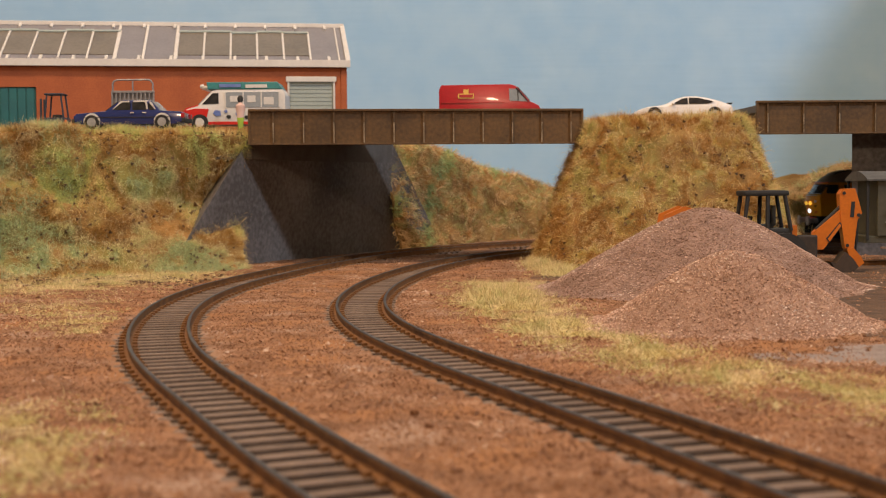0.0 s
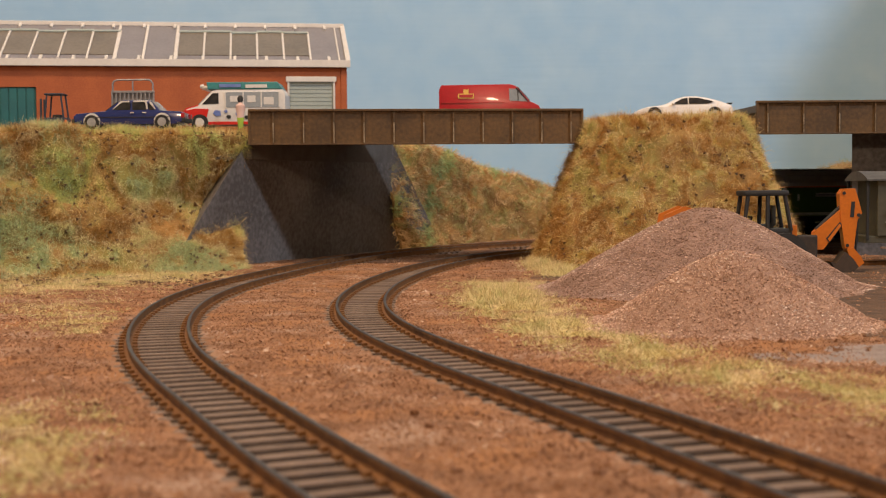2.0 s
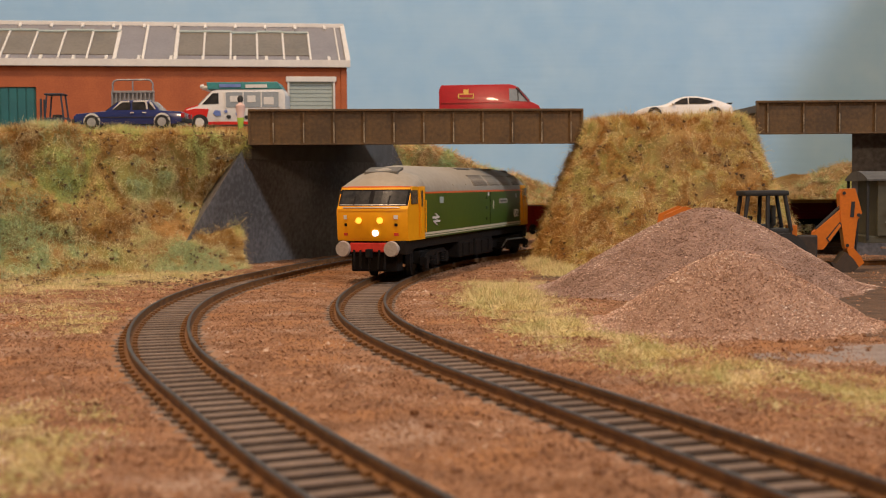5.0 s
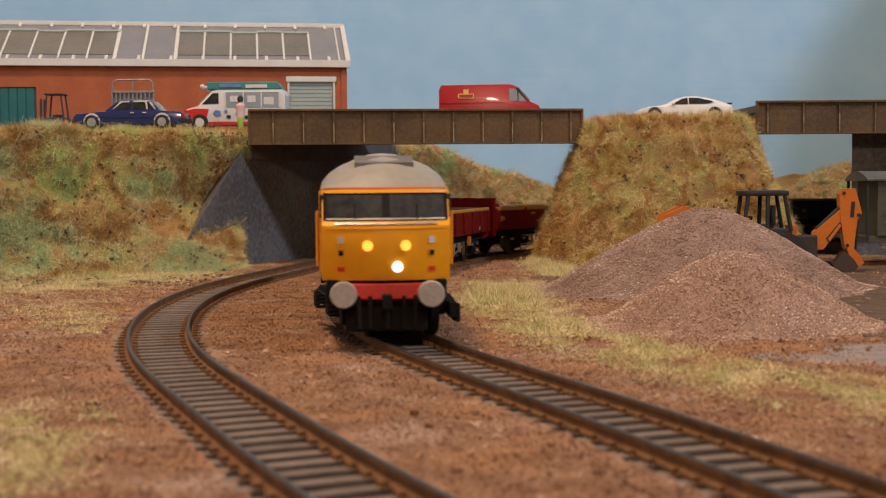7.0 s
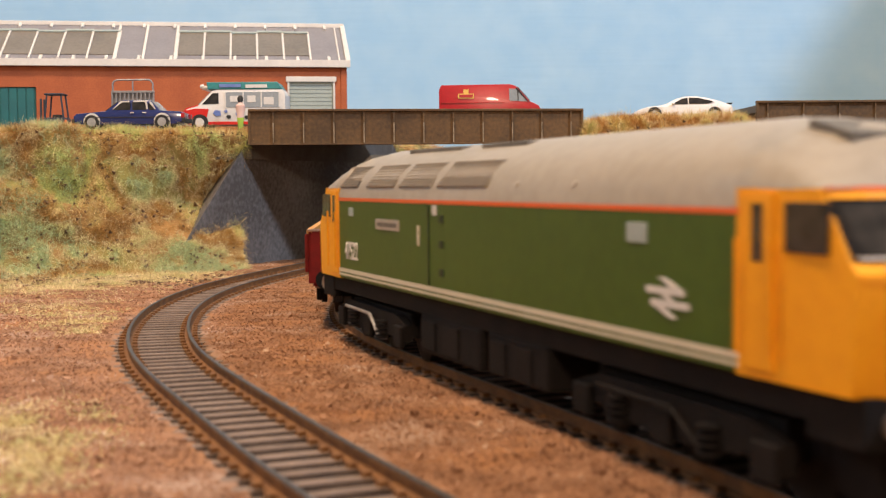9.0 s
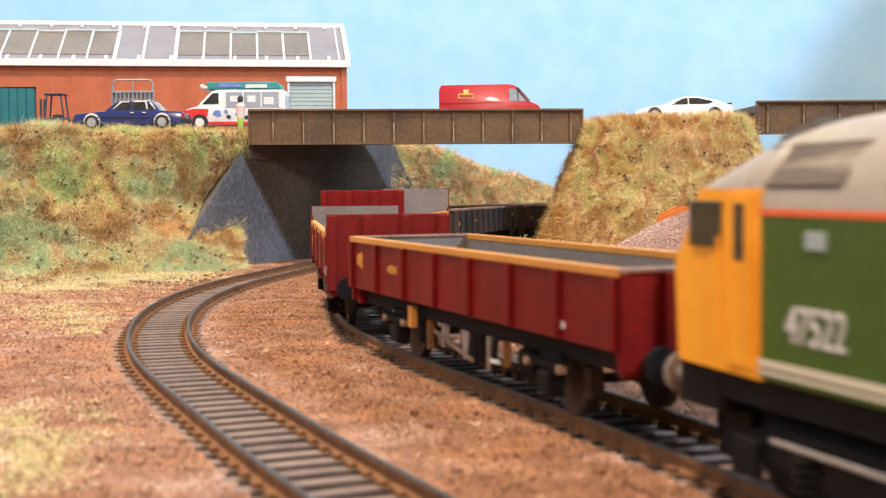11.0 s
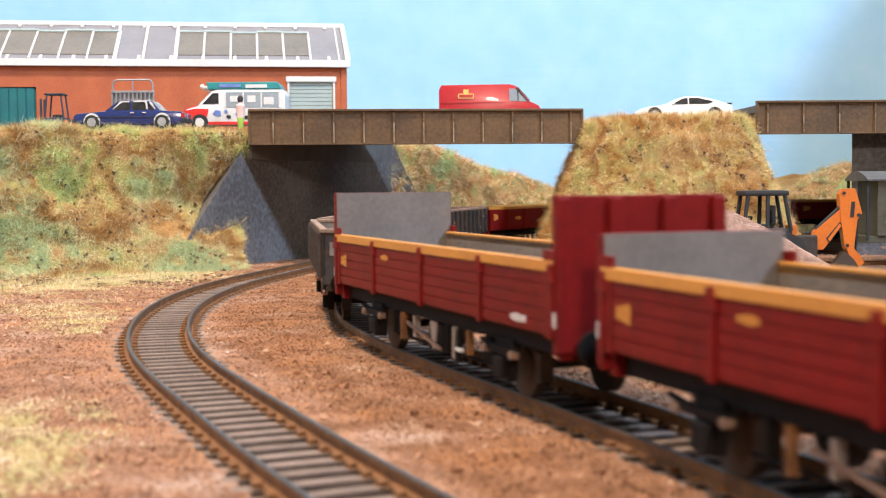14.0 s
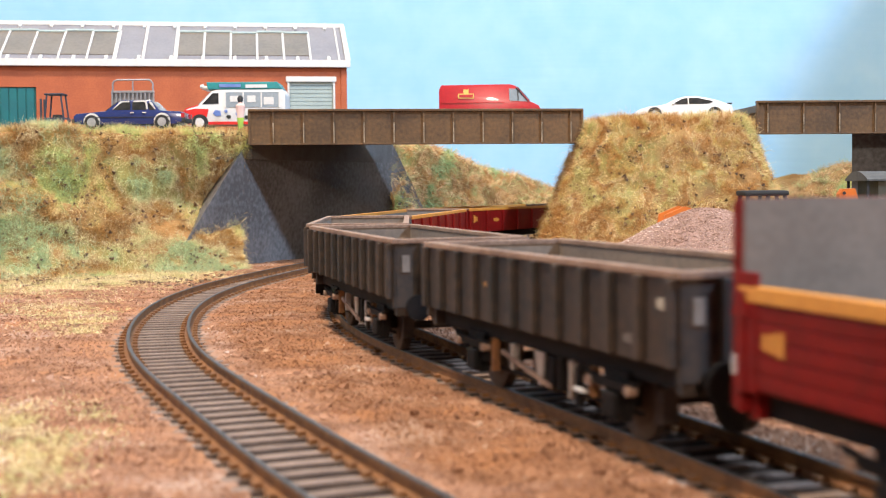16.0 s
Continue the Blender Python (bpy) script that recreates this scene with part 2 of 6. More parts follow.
def ground_height(X, Y):
    z = np.vectorize(lambda a, b: 0.9 * lump(a, b, 60) + 0.45 * lump(a, b, 14, 3) + 0.35 * lump(a, b, 5, 7))(X, Y)
    near = np.minimum(track_distance(TRACK_A, X, Y), track_distance(TRACK_B, X, Y))
    return z * smoothstep(9, 26, near) - 1.7 + 2.45 * smoothstep(9.6, 13.2, near) + 0.5 * smoothstep(17, 40, near)


def spaced(a, b, fine_a, fine_b, fine, coarse):
    return np.concatenate([np.arange(a, fine_a, coarse), np.arange(fine_a, fine_b, fine), np.arange(fine_b, b + coarse, coarse)])


ground = grid_mesh("ground", spaced(-1260, 2460, -200, 260, 3.0, 60.0), spaced(-1700, 1260, 140, 800, 3.0, 60.0), ground_height, BALLAST)
tagged(ground, "pinkish-brown ballast ground of a model railway board", "ground", kind="structure")


def sweep_rail(track, off, s0, s1, step, profile):
    rings = []
    for s in np.arange(s0, s1 + step, step):
        x, y, th = on_track(track, s)
        nx, ny = -math.sin(th), math.cos(th)
        rings.append([(x + nx * (off + p), y + ny * (off + p), z) for p, z in profile])
    return loft(B(), rings)


WEB = [(-1.3, 0.3), (1.3, 0.3), (1.15, 0.75), (0.3, 1.0), (0.3, 2.3), (0.52, 2.45), (0.52, 2.95), (-0.52, 2.95), (-0.52, 2.45), (-0.3, 2.3), (-0.3, 1.0), (-1.15, 0.75)]
HEAD = [(-0.5, 2.951), (0.5, 2.951), (0.4, 3.2), (-0.4, 3.2)]


def sleeper_mesh():
    bm = B()
    box(bm, -1.4, 1.4, -14.4, 14.4, -2.6, 0.45, 0.25)
    for side in (-8.6, 8.6):
        for d in (-1.9, 1.9):
            box(bm, -1.0, 1.0, side + d - 0.7, side + d + 0.7, 0.4, 1.25)
    me = mesh_of("sleeper", bm, SLEEPER)
    me.materials.append(RUST)
    for f in me.polygons:
        f.material_index = 1 if f.center.z > 0.46 * MM else 0
    return me


SLEEPER_MESH = sleeper_mesh()


def lay_track(name, track, s_far, label):
    line = thing(name, pose(0, 0, 0), label, "railway track", "model tracks")
    line["kind"] = "structure"
    for off in (-8.6, 8.6):
        r = part("rail", sweep_rail(track, off, -1690, s_far, 6.0, WEB), RUST, line, "rust-coloured rail side")
        part("rail_head", sweep_rail(track, off, -1690, s_far, 6.0, HEAD), RAIL_TOP, r, "dull worn rail head")
    # dark strip laid below the sleeper tops, as painted shade between them
    part("gap_shade_strip", sweep_rail(track, 0, -1690, s_far, 6.0, [(-12.8, -1.6), (12.8, -1.6), (12.6, 0.2), (-12.6, 0.2)]), GAP_SHADE, line, "dark strip standing in for the shade between the sleepers")
    rng = random.Random(5)
    for s in np.arange(-60, 950, 7.0):
        x, y, th = on_track(track, s)
        ob = new("sleeper", SLEEPER_MESH)
        ob.parent = line
        ob.matrix_basis = at_mm(x, y, 0.06 + rng.uniform(-0.06, 0.06), math.degrees(th) + rng.uniform(-1.5, 1.5))
    rest = [[], []]
    for s in list(np.arange(-1690, -62, 7.0)) + list(np.arange(954, s_far, 7.0)):
        x, y, th = on_track(track, s)
        c, d = math.cos(th), math.sin(th)
        base = len(rest[0])
        for z in (-1.6, 0.6):
            for u, v in ((-1.75, -15.2), (1.75, -15.2), (1.75, 15.2), (-1.75, 15.2)):
                rest[0].append((x + c * u - d * v, y + d * u + c * v, z))
        rest[1] += [[base + i for i in f] for f in ((4, 5, 6, 7), (0, 1, 5, 4), (1, 2, 6, 5), (2, 3, 7, 6), (3, 0, 4, 7))]
    far = raw_mesh("far_sleepers", rest[0], rest[1], SLEEPER)
    far.parent = line
    tagged(far, kind="stuff")
    return line


lay_track("track_outer", TRACK_A, 2200, "curved single railway track with dark sleepers and rusty rails")
lay_track("track_inner", TRACK_B, 2200, "curved single railway track used by the train")


# ---- earthworks ----
def patchwork(name, rows, material, label, lumps=3.0, sub=10, seed=0.0, cols=80):
    """A sheet of soil through lines of points, from the foot to the top, roughened by lumps."""
    lines = []
    for row in rows:
        row = np.array(row, float)
        d = np.concatenate([[0], np.cumsum(np.hypot(*np.diff(row[:, :2], axis=0).T))])
        q = d[-1] * np.linspace(0, 1, cols) ** (2.2 if d[-1] > 2000 else 1.0)
        lines.append(np.stack([np.interp(q, d, row[:, i]) for i in range(3)], -1))
    full = []
    for a, b in zip(lines, lines[1:]):
        for t in np.arange(sub) / sub:
            full.append(a * (1 - t) + b * t)
    full.append(lines[-1])
    V = np.array(full)
    for i in range(V.shape[0]):
        for j in range(cols):
            p = V[i, j]
            k = lumps * min(1.0, (cols - 1 - j) / 14.0 + 0.1) * (noise.noise(Vector(p / 22.0) + Vector((seed, 0, 0))) + 0.45 * noise.noise(Vector(p / 8.0) + Vector((0, seed, 0))))
            V[i, j] += (0.15 * k, -0.7 * k, 0.35 * k)
    n = V.shape[0]
    i = np.arange(n * cols).reshape(n, cols)
    faces = np.stack([i[:-1, :-1], i[:-1, 1:], i[1:, 1:], i[1:, :-1]], -1).reshape(-1, 4)
    ob = raw_mesh(name, V.reshape(-1, 3), faces, material, True)
    tagged(ob, label, "embankment", kind="structure")
    return ob, V


LEFT_BANK, LEFT_V = patchwork("embankment_west", [
    [(-900, 588, -3), (-290, 588, -3), (-184, 601, -3), (-122, 636, -3), (-101, 674, -3)],
    [(-900, 632, 5), (-290, 626, 5), (-184, 640, 4), (-128, 650, 4), (-107, 686, 4)],
    [(-900, 657, 39), (-290, 651, 37), (-193, 664, 39), (-149, 684, 39), (-116, 722, 39)],
    [(-900, 673, 74), (-290, 666, 74), (-193, 674, 74), (-140, 684, 73), (-107, 702, 72)],
    [(-900, 701, 75), (-290, 691, 75), (-193, 696, 75), (-140, 696, 74), (-105, 711, 75)],
], DIRT, "steep embankment covered in straw-coloured and green fibre grass", 9.5, 12, 1.0, 110)

MOUND, MOUND_V = patchwork("embankment_centre", [
    [(175, 880, -3), (110, 825, -3), (64, 768, -3), (49, 735, -3), (57, 676, -3), (81, 651, -3), (135, 641, -3), (184, 651, -3), (205, 701, -3), (207, 801, -3), (206, 880, -3)],
    [(172, 868, 20), (116, 818, 20), (72, 764, 20), (57, 735, 20), (65, 686, 18), (87, 666, 18), (135, 661, 20), (176, 671, 20), (194, 713, 20), (197, 801, 20), (196, 870, 20)],
    [(168, 856, 54), (122, 810, 54), (84, 762, 54), (70, 735, 52), (74, 703, 50), (91, 686, 50), (135, 682, 52), (170, 688, 52), (184, 720, 52), (188, 801, 52), (188, 860, 52)],
    [(164, 842, 79), (128, 800, 79), (96, 756, 79), (80, 738, 78), (82, 716, 77), (95, 702, 78), (135, 698, 79), (164, 703, 79), (175, 726, 78), (178, 801, 78), (178, 848, 78)],
    [(158, 825, 82), (132, 790, 82), (108, 752, 82), (95, 742, 82), (96, 736, 82), (104, 731, 82), (135, 726, 82), (155, 728, 82), (163, 741, 82), (164, 801, 82), (166, 830, 82)],
    [(140, 790, 83), (136, 775, 83), (134, 768, 83), (132, 765, 83), (133, 765, 83), (134, 763, 83), (136, 760, 83), (138, 762, 83), (140, 768, 83), (140, 780, 83), (142, 790, 83)],
], DIRT, "isolated steep embankment covered in straw-coloured fibre grass", 7.0, 10, 4.0, 120)

FAR_BANK, FAR_V = patchwork("embankment_north", [
    [(-29, 863, -3), (-2, 928, -3), (48, 1001, -3), (145, 1059, -3), (290, 1074, -3), (2400, 1076, -3)],
    [(-35, 863, 34), (-10, 936, 31), (45, 1016, 25), (141, 1074, 19), (290, 1089, 29), (2400, 1091, 29)],
    [(-39, 868, 73), (-6, 945, 71), (30, 1030, 57), (54, 1062, 51), (84, 1092, 44), (98, 1110, 33), (200, 1124, 24), (290, 1124, 24), (318, 1124, 36), (337, 1124, 50), (356, 1124, 60), (2400, 1124, 60)],
    [(-50, 876, 74), (-24, 960, 73), (18, 1070, 59), (44, 1100, 52), (80, 1150, 44), (98, 1160, 33), (200, 1172, 24), (290, 1170, 24), (318, 1170, 36), (337, 1170, 50), (356, 1170, 60), (2400, 1170, 60)],
    [(-58, 1251, 74), (-39, 1251, 74), (8, 1251, 58), (38, 1251, 50), (76, 1251, 42), (98, 1251, 32), (200, 1251, 22), (290, 1251, 22), (318, 1251, 34), (337, 1251, 48), (356, 1251, 58), (2400, 1251, 58)],
], DIRT, "long distant embankment covered in mottled fibre grass", 9.0, 8, 9.0, 220)

# ---- yard on top of the west embankment, abutments and bridges ----
yard = B()
outline = [(-900, 696), (-290, 686), (-140, 691), (-105.5, 708), (-34, 866), (-39, 951), (-48, 1250), (-900, 1250)]
top = [74, 74, 74, 74.5, 79.5, 79.5, 79.5, 79.5]
loft(yard, [[(x, y, 60) for x, y in outline], [(x, y, z) for (x, y), z in zip(outline, top)]])
bmesh.ops.triangulate(yard, faces=yard.faces)
tagged(part("yard", yard, ROAD), "grey yard surface on the embankment top", "yard", kind="structure")

abut = B()
face = [(-143, 650, -2), (0, 941, -2), (-34, 866, 74), (-107, 707, 71)]
back = [(x - 22, y + 46, z - 5) for x, y, z in face]
loft(abut, [face, back])
tagged(part("abutment", abut, CONCRETE), "smooth grey-painted sloping bridge abutment wall", "abutment", kind="structure")


def girder_bridge(name, x0, x1, y0, y1, z0, z1, ribs, depth, label, slab=8.0):
    """A plate girder with flanges and stiffeners in front of a road deck."""
    length = math.hypot(x1 - x0, y1 - y0)
    t = thing(name, at_mm(x0, y0, z0, math.degrees(math.atan2(y1 - y0, x1 - x0))), label, "bridge", "girder bridges")
    h = z1 - z0
    part("web_plate", box(B(), 0, length, 0, 1.4, 0.8, h - 1.2), GIRDER, t)
    part("top_flange", box(B(), -0.6, length + 0.6, -1.6, 3.0, h - 1.3, h, 0.25), GIRDER, t)
    part("bottom_flange", box(B(), 0, length, -1.2, 2.6, 0, 0.9, 0.2), GIRDER, t)
    for r in ribs:
        x = r * length
        rib = part("stiffener", box(B(), x - 0.45, x + 0.45, -1.15, 0.1, 0.9, h - 1.3, 0.15), GIRDER, t)
        part("rubbed_edge", box(B(), x - 0.3, x + 0.35, -1.3, -1.1, 1.0, h * 0.62, 0.08), GIRDER_WEAR, rib, "rubbed pale edge")
    part("end_plate", box(B(), -0.7, 0.5, -1.0, 2.0, 0.5, h - 1.0, 0.15), GIRDER, t)
    part("end_plate", box(B(), length - 0.5, length + 0.7, -1.0, 2.0, 0.5, h - 1.0, 0.15), GIRDER, t)
    part("deck", box(B(), 0, length, 2.7, depth, slab, slab + 4.0), ROAD, t, "grey road deck")
    part("rear_girder", box(B(), 0, length, depth, depth + 2, slab, slab + 5.5), GIRDER, t)
    return t


girder_bridge("girder_bridge", -105.4, 78.6, 700, 719, 67.6, 87.2, [0.07 + 0.0895 * i for i in range(11)], 112, "brown weathered plate girder road bridge over two tracks")
# siding bridge: hidden deck drawn out extra deep to shade the train behind it
girder_bridge("girder_bridge", 179, 365, 726, 730, 72.2, 91.2, [0.03 + 0.11 * i for i in range(9)], 320, "brown weathered plate girder road bridge over the siding", 12.6)
pier = B()
loft(pier, [[(241, 752, -2), (400, 752, -2), (420, 880, -2), (284, 880, -2)], [(241, 752, 74), (400, 752, 74), (420, 880, 74), (284, 880, 74)]])
tagged(part("pier", pier, CONCRETE), "plain dark grey bridge abutment beside the siding", "abutment", kind="structure")

# ---- backdrop and room ----
bd = B()
nx, nz = 60, 24
vs = [[bd.verts.new((-1200 + 3600 * i / nx, 1240 + 2.0 * lump(i * 60, j * 30, 150, 2), -20 + 720 * j / nz)) for i in range(nx + 1)] for j in range(nz + 1)]
for j in range(nz):
    for i in range(nx):
        bd.faces.new((vs[j][i], vs[j][i + 1], vs[j + 1][i + 1], vs[j + 1][i]))
backdrop = part("backdrop", bd, SKY, smooth=True)
tagged(backdrop, "plain sky-blue painted backdrop board with brush marks", "backdrop", kind="structure")


def wall(name, x0, x1, y0, y1, z0, z1, label):
    tagged(part(name, box(B(), x0, x1, y0, y1, z0, z1), PLASTER), label, "wall", kind="structure")


wall("wall_north", -1300, 2500, 1260, 1310, -200, 1700, "plain painted room wall")
wall("wall_south", -1300, 2500, -1800, -1750, -200, 1700, "plain painted room wall")
wall("wall_west", -1350, -1300, -1800, 1310, -200, 1700, "plain painted room wall")
wall("wall_east", 2500, 2550, -1800, 1310, -200, 1700, "plain painted room wall")
tagged(part("ceiling", box(B(), -1350, 2550, -1800, 1310, 1700, 1730), PLASTER), "plain white ceiling", "ceiling", kind="structure")

# unseen panel at the board end, added to shade the backdrop; trains pass below
wing = B()
outline = [(1250, 200), (690, 200), (705, 489), (720, 498), (794, 510), (875, 524), (900, 1690), (1250, 1690)]
loft(wing, [[(620, y, z) for y, z in outline], [(650, y, z) for y, z in outline]])
tagged(part("shade_wing", wing, PLASTER), "plain unseen panel shading the right of the backdrop", "wall", kind="structure")


# ---- loose ground cover ----
def grass_material(name, tones, patch):
    m = bpy.data.materials.new(name)
    m.use_nodes = True
    n, l = m.node_tree.nodes, m.node_tree.links
    b = n["Principled BSDF"]
    tc, g = n.new("ShaderNodeTexCoord"), n.new("ShaderNodeNewGeometry")
    nz = n.new("ShaderNodeTexNoise")
    nz.inputs["Scale"].default_value, nz.inputs["Detail"].default_value = patch, 3
    l.new(tc.outputs["Object"], nz.inputs["Vector"])
    spread = n.new("ShaderNodeMapRange")
    spread.inputs[1].default_value, spread.inputs[2].default_value = 0.39, 0.61
    l.new(nz.outputs["Fac"], spread.inputs[0])
    mx = n.new("ShaderNodeMix")
    mx.inputs[0].default_value = 0.20
    l.new(spread.outputs[0], mx.inputs[2])
    l.new(g.outputs["Random Per Island"], mx.inputs[3])
    ramp = n.new("ShaderNodeValToRGB")
    while len(ramp.color_ramp.elements) < len(tones):
        ramp.color_ramp.elements.new(0.5)
    for i, (e, tone) in enumerate(zip(ramp.color_ramp.elements, tones)):
        e.position, e.color = 0.1 + 0.8 * i / (len(tones) - 1), (*tone, 1)
    l.new(mx.outputs[0], ramp.inputs[0])
    l.new(ramp.outputs[0], b.inputs["Base Color"])
    b.inputs["Roughness"].default_value = 0.65
    b.inputs["Specular IOR Level"].default_value = 0.25
    return m


BANK_GRASS = grass_material("bank_fibre_grass", [(0.46, 0.56, 0.32), (0.62, 0.62, 0.26), (0.84, 0.73, 0.43), (0.30, 0.15, 0.035), (0.52, 0.29, 0.07), (0.82, 0.66, 0.34), (0.64, 0.64, 0.20), (0.44, 0.52, 0.20)], 22)
MOUND_GRASS = grass_material("mound_fibre_grass", [(0.40, 0.19, 0.04), (0.70, 0.45, 0.16), (0.58, 0.50, 0.14), (0.88, 0.72, 0.42), (0.52, 0.26, 0.06), (0.34, 0.16, 0.04), (0.68, 0.43, 0.14), (0.82, 0.66, 0.34), (0.54, 0.50, 0.16)], 36)
FAR_GRASS = grass_material("far_fibre_grass", [(0.36, 0.50, 0.22), (0.68, 0.50, 0.22), (0.52, 0.25, 0.08), (0.86, 0.64, 0.36), (0.42, 0.46, 0.18), (0.28, 0.13, 0.045), (0.76, 0.55, 0.28)], 26)
FLAT_GRASS = grass_material("flat_pale_grass", [(0.66, 0.56, 0.24), (0.80, 0.64, 0.36), (0.52, 0.49, 0.19), (0.66, 0.48, 0.24)], 40)
SCRAP = mat("dark_leaf_scraps", (0.05, 0.032, 0.018), (0.17, 0.09, 0.04), 500, 0.8, 0.1, island=0.8)
RNG = np.random.default_rng(11)


def on_sheet(V, count, i0=0, i1=None, keep=None):
    """Random places on a sheet of soil with their normals, spread by area."""
    i1 = V.shape[0] - 1 if i1 is None else i1
    a, b, c, d = V[i0:i1, :-1], V[i0:i1, 1:], V[i0 + 1:i1 + 1, :-1], V[i0 + 1:i1 + 1, 1:]
    nrm = np.cross(b - a, c - a)
    area = np.linalg.norm(nrm, axis=-1).ravel()
    if keep is not None:
        area = area * keep(a.reshape(-1, 3))
    pick = RNG.choice(len(area), count, p=area / area.sum())
    u, v = RNG.random((count, 1)), RNG.random((count, 1))
    A, Bq, C, D = (q.reshape(-1, 3)[pick] for q in (a, b, c, d))
    P = (A * (1 - u) + Bq * u) * (1 - v) + (C * (1 - u) + D * u) * v
    N = nrm.reshape(-1, 3)[pick]
    return P, N / np.linalg.norm(N, axis=1, keepdims=True)


def blades(name, P, N, length, width, lean, material, label, droop=0.35):
    """Fine fibres: two-step blades that lean every way."""
    k = len(P)
    D = N * (1 - lean) + RNG.normal(0, 1, (k, 3)) * lean
    D /= np.linalg.norm(D, axis=1, keepdims=True)
    L = length * RNG.uniform(0.5, 1.25, (k, 1))
    S = np.cross(D, RNG.normal(0, 1, (k, 3)))
    S = S / np.linalg.norm(S, axis=1, keepdims=True) * width * 0.5
    M = P + D * L * 0.55
    T = P + D * L + np.array([0, 0, -droop]) * L * RNG.random((k, 1))
    verts = np.stack([P - S, P + S, M + S * 0.7, M - S * 0.7, T], 1).reshape(-1, 3)
    o = (np.arange(k) * 5)[:, None]
    quads = (o + np.array([0, 1, 2, 3])).tolist()
    tris = (o + np.array([3, 2, 4])).tolist()
    ob = raw_mesh(name, verts, quads + tris, material)
    return tagged(ob, label, "grass", kind="stuff")


def chips(name, P, size, material, label, flat=0.8):
    """Small angular stones, four faces each."""
    k = len(P)
    base = np.array([(1, 1, 1), (1, -1, -1), (-1, 1, -1), (-1, -1, 1)], float) * 0.62
    base = base[None] * RNG.uniform(0.55, 1.2, (k, 4, 3))
    ang = RNG.uniform(0, 2 * np.pi, (k, 2))
    c, s = np.cos(ang[:, :1]), np.sin(ang[:, :1])
    x, y, z = base[..., 0], base[..., 1], base[..., 2]
    x, y = x * c - y * s, x * s + y * c
    c, s = np.cos(ang[:, 1:]), np.sin(ang[:, 1:])
    y, z = y * c - z * s, (y * s + z * c) * flat
    R = size * RNG.uniform(0.4, 1.15, (k, 1)) ** 1.3
    verts = (P[:, None, :] + np.stack([x, y, z], -1) * R[..., None]).reshape(-1, 3)
    o = (np.arange(k) * 4)[:, None, None]
    faces = (o + np.array([(0, 1, 2), (0, 3, 1), (0, 2, 3), (1, 3, 2)])[None]).reshape(-1, 3)
    ob = raw_mesh(name, verts, faces, material)
    return tagged(ob, label, "stones", kind="stuff")


GX, GY = spaced(-1260, 2460, -200, 260, 3.0, 60.0), spaced(-1700, 1260, 140, 800, 3.0, 60.0)
GZ = ground_height(*np.meshgrid(GX, GY))


def ground_at(x, y):
    i = np.clip(np.searchsorted(GX, x) - 1, 0, len(GX) - 2)
    j = np.clip(np.searchsorted(GY, y) - 1, 0, len(GY) - 2)
    u, v = (x - GX[i]) / (GX[i + 1] - GX[i]), (y - GY[j]) / (GY[j + 1] - GY[j])
    return (GZ[j, i] * (1 - u) + GZ[j, i + 1] * u) * (1 - v) + (GZ[j + 1, i] * (1 - u) + GZ[j + 1, i + 1] * u) * v


def noise_at(x, y, size, seed):
    return np.array([lump(a, b, size, seed) for a, b in zip(x, y)])


def off_rails(x, y, gap):
    """Keeps clear of the rails themselves."""
    ok = np.ones(len(x), bool)
    for tr in (TRACK_A, TRACK_B):
        for off in (-8.6, 8.6):
            rail = (tr[0], tr[1] - np.sin(tr[3]) * off, tr[2] + np.cos(tr[3]) * off, tr[3])
            ok &= track_distance(rail, x, y) > gap
    return ok


# stones over the ballast
n = 150000
depth = 150 + 680 * RNG.random(n) ** 1.1
x = RNG.uniform(-0.37, 0.37, n) * depth
y = depth
ok = off_rails(x, y, 2.2)
between = np.minimum(track_distance(TRACK_A, x, y), track_distance(TRACK_B, x, y)) < 14.5
ok &= ~between | (RNG.random(n) < 0.10)
x, y, between = x[ok], y[ok], between[ok]
chips("ballast_stones", np.stack([x, y, ground_at(x, y) + np.where(between, 0.1, 0.1)], -1), 0.46, STONE, "loose pinkish-brown ballast stones over the board")
# a few larger clods and stones
n = 2600
y = 150 + 640 * RNG.random(n)
x = RNG.uniform(-0.36, 0.36, n) * y
ok = off_rails(x, y, 6.5)
x, y = x[ok], y[ok]
chips("ballast_clods", np.stack([x, y, ground_at(x, y) + 0.25], -1), 1.25, STONE, "scattered larger ballast stones and clods")
# grey stones heaped by the sleeper ends of the inner track
s = RNG.uniform(-40, 700, 5000)
th = np.interp(s, TRACK_B[0], TRACK_B[3])
off = -np.abs(RNG.normal(15, 3.0, len(s)))
x = np.interp(s, TRACK_B[0], TRACK_B[1]) - np.sin(th) * off
y = np.interp(s, TRACK_B[0], TRACK_B[2]) + np.cos(th) * off
chips("shoulder_stones", np.stack([x, y, ground_at(x, y) + 0.15], -1), 0.65, STONE, "ballast stones along the sleeper ends")


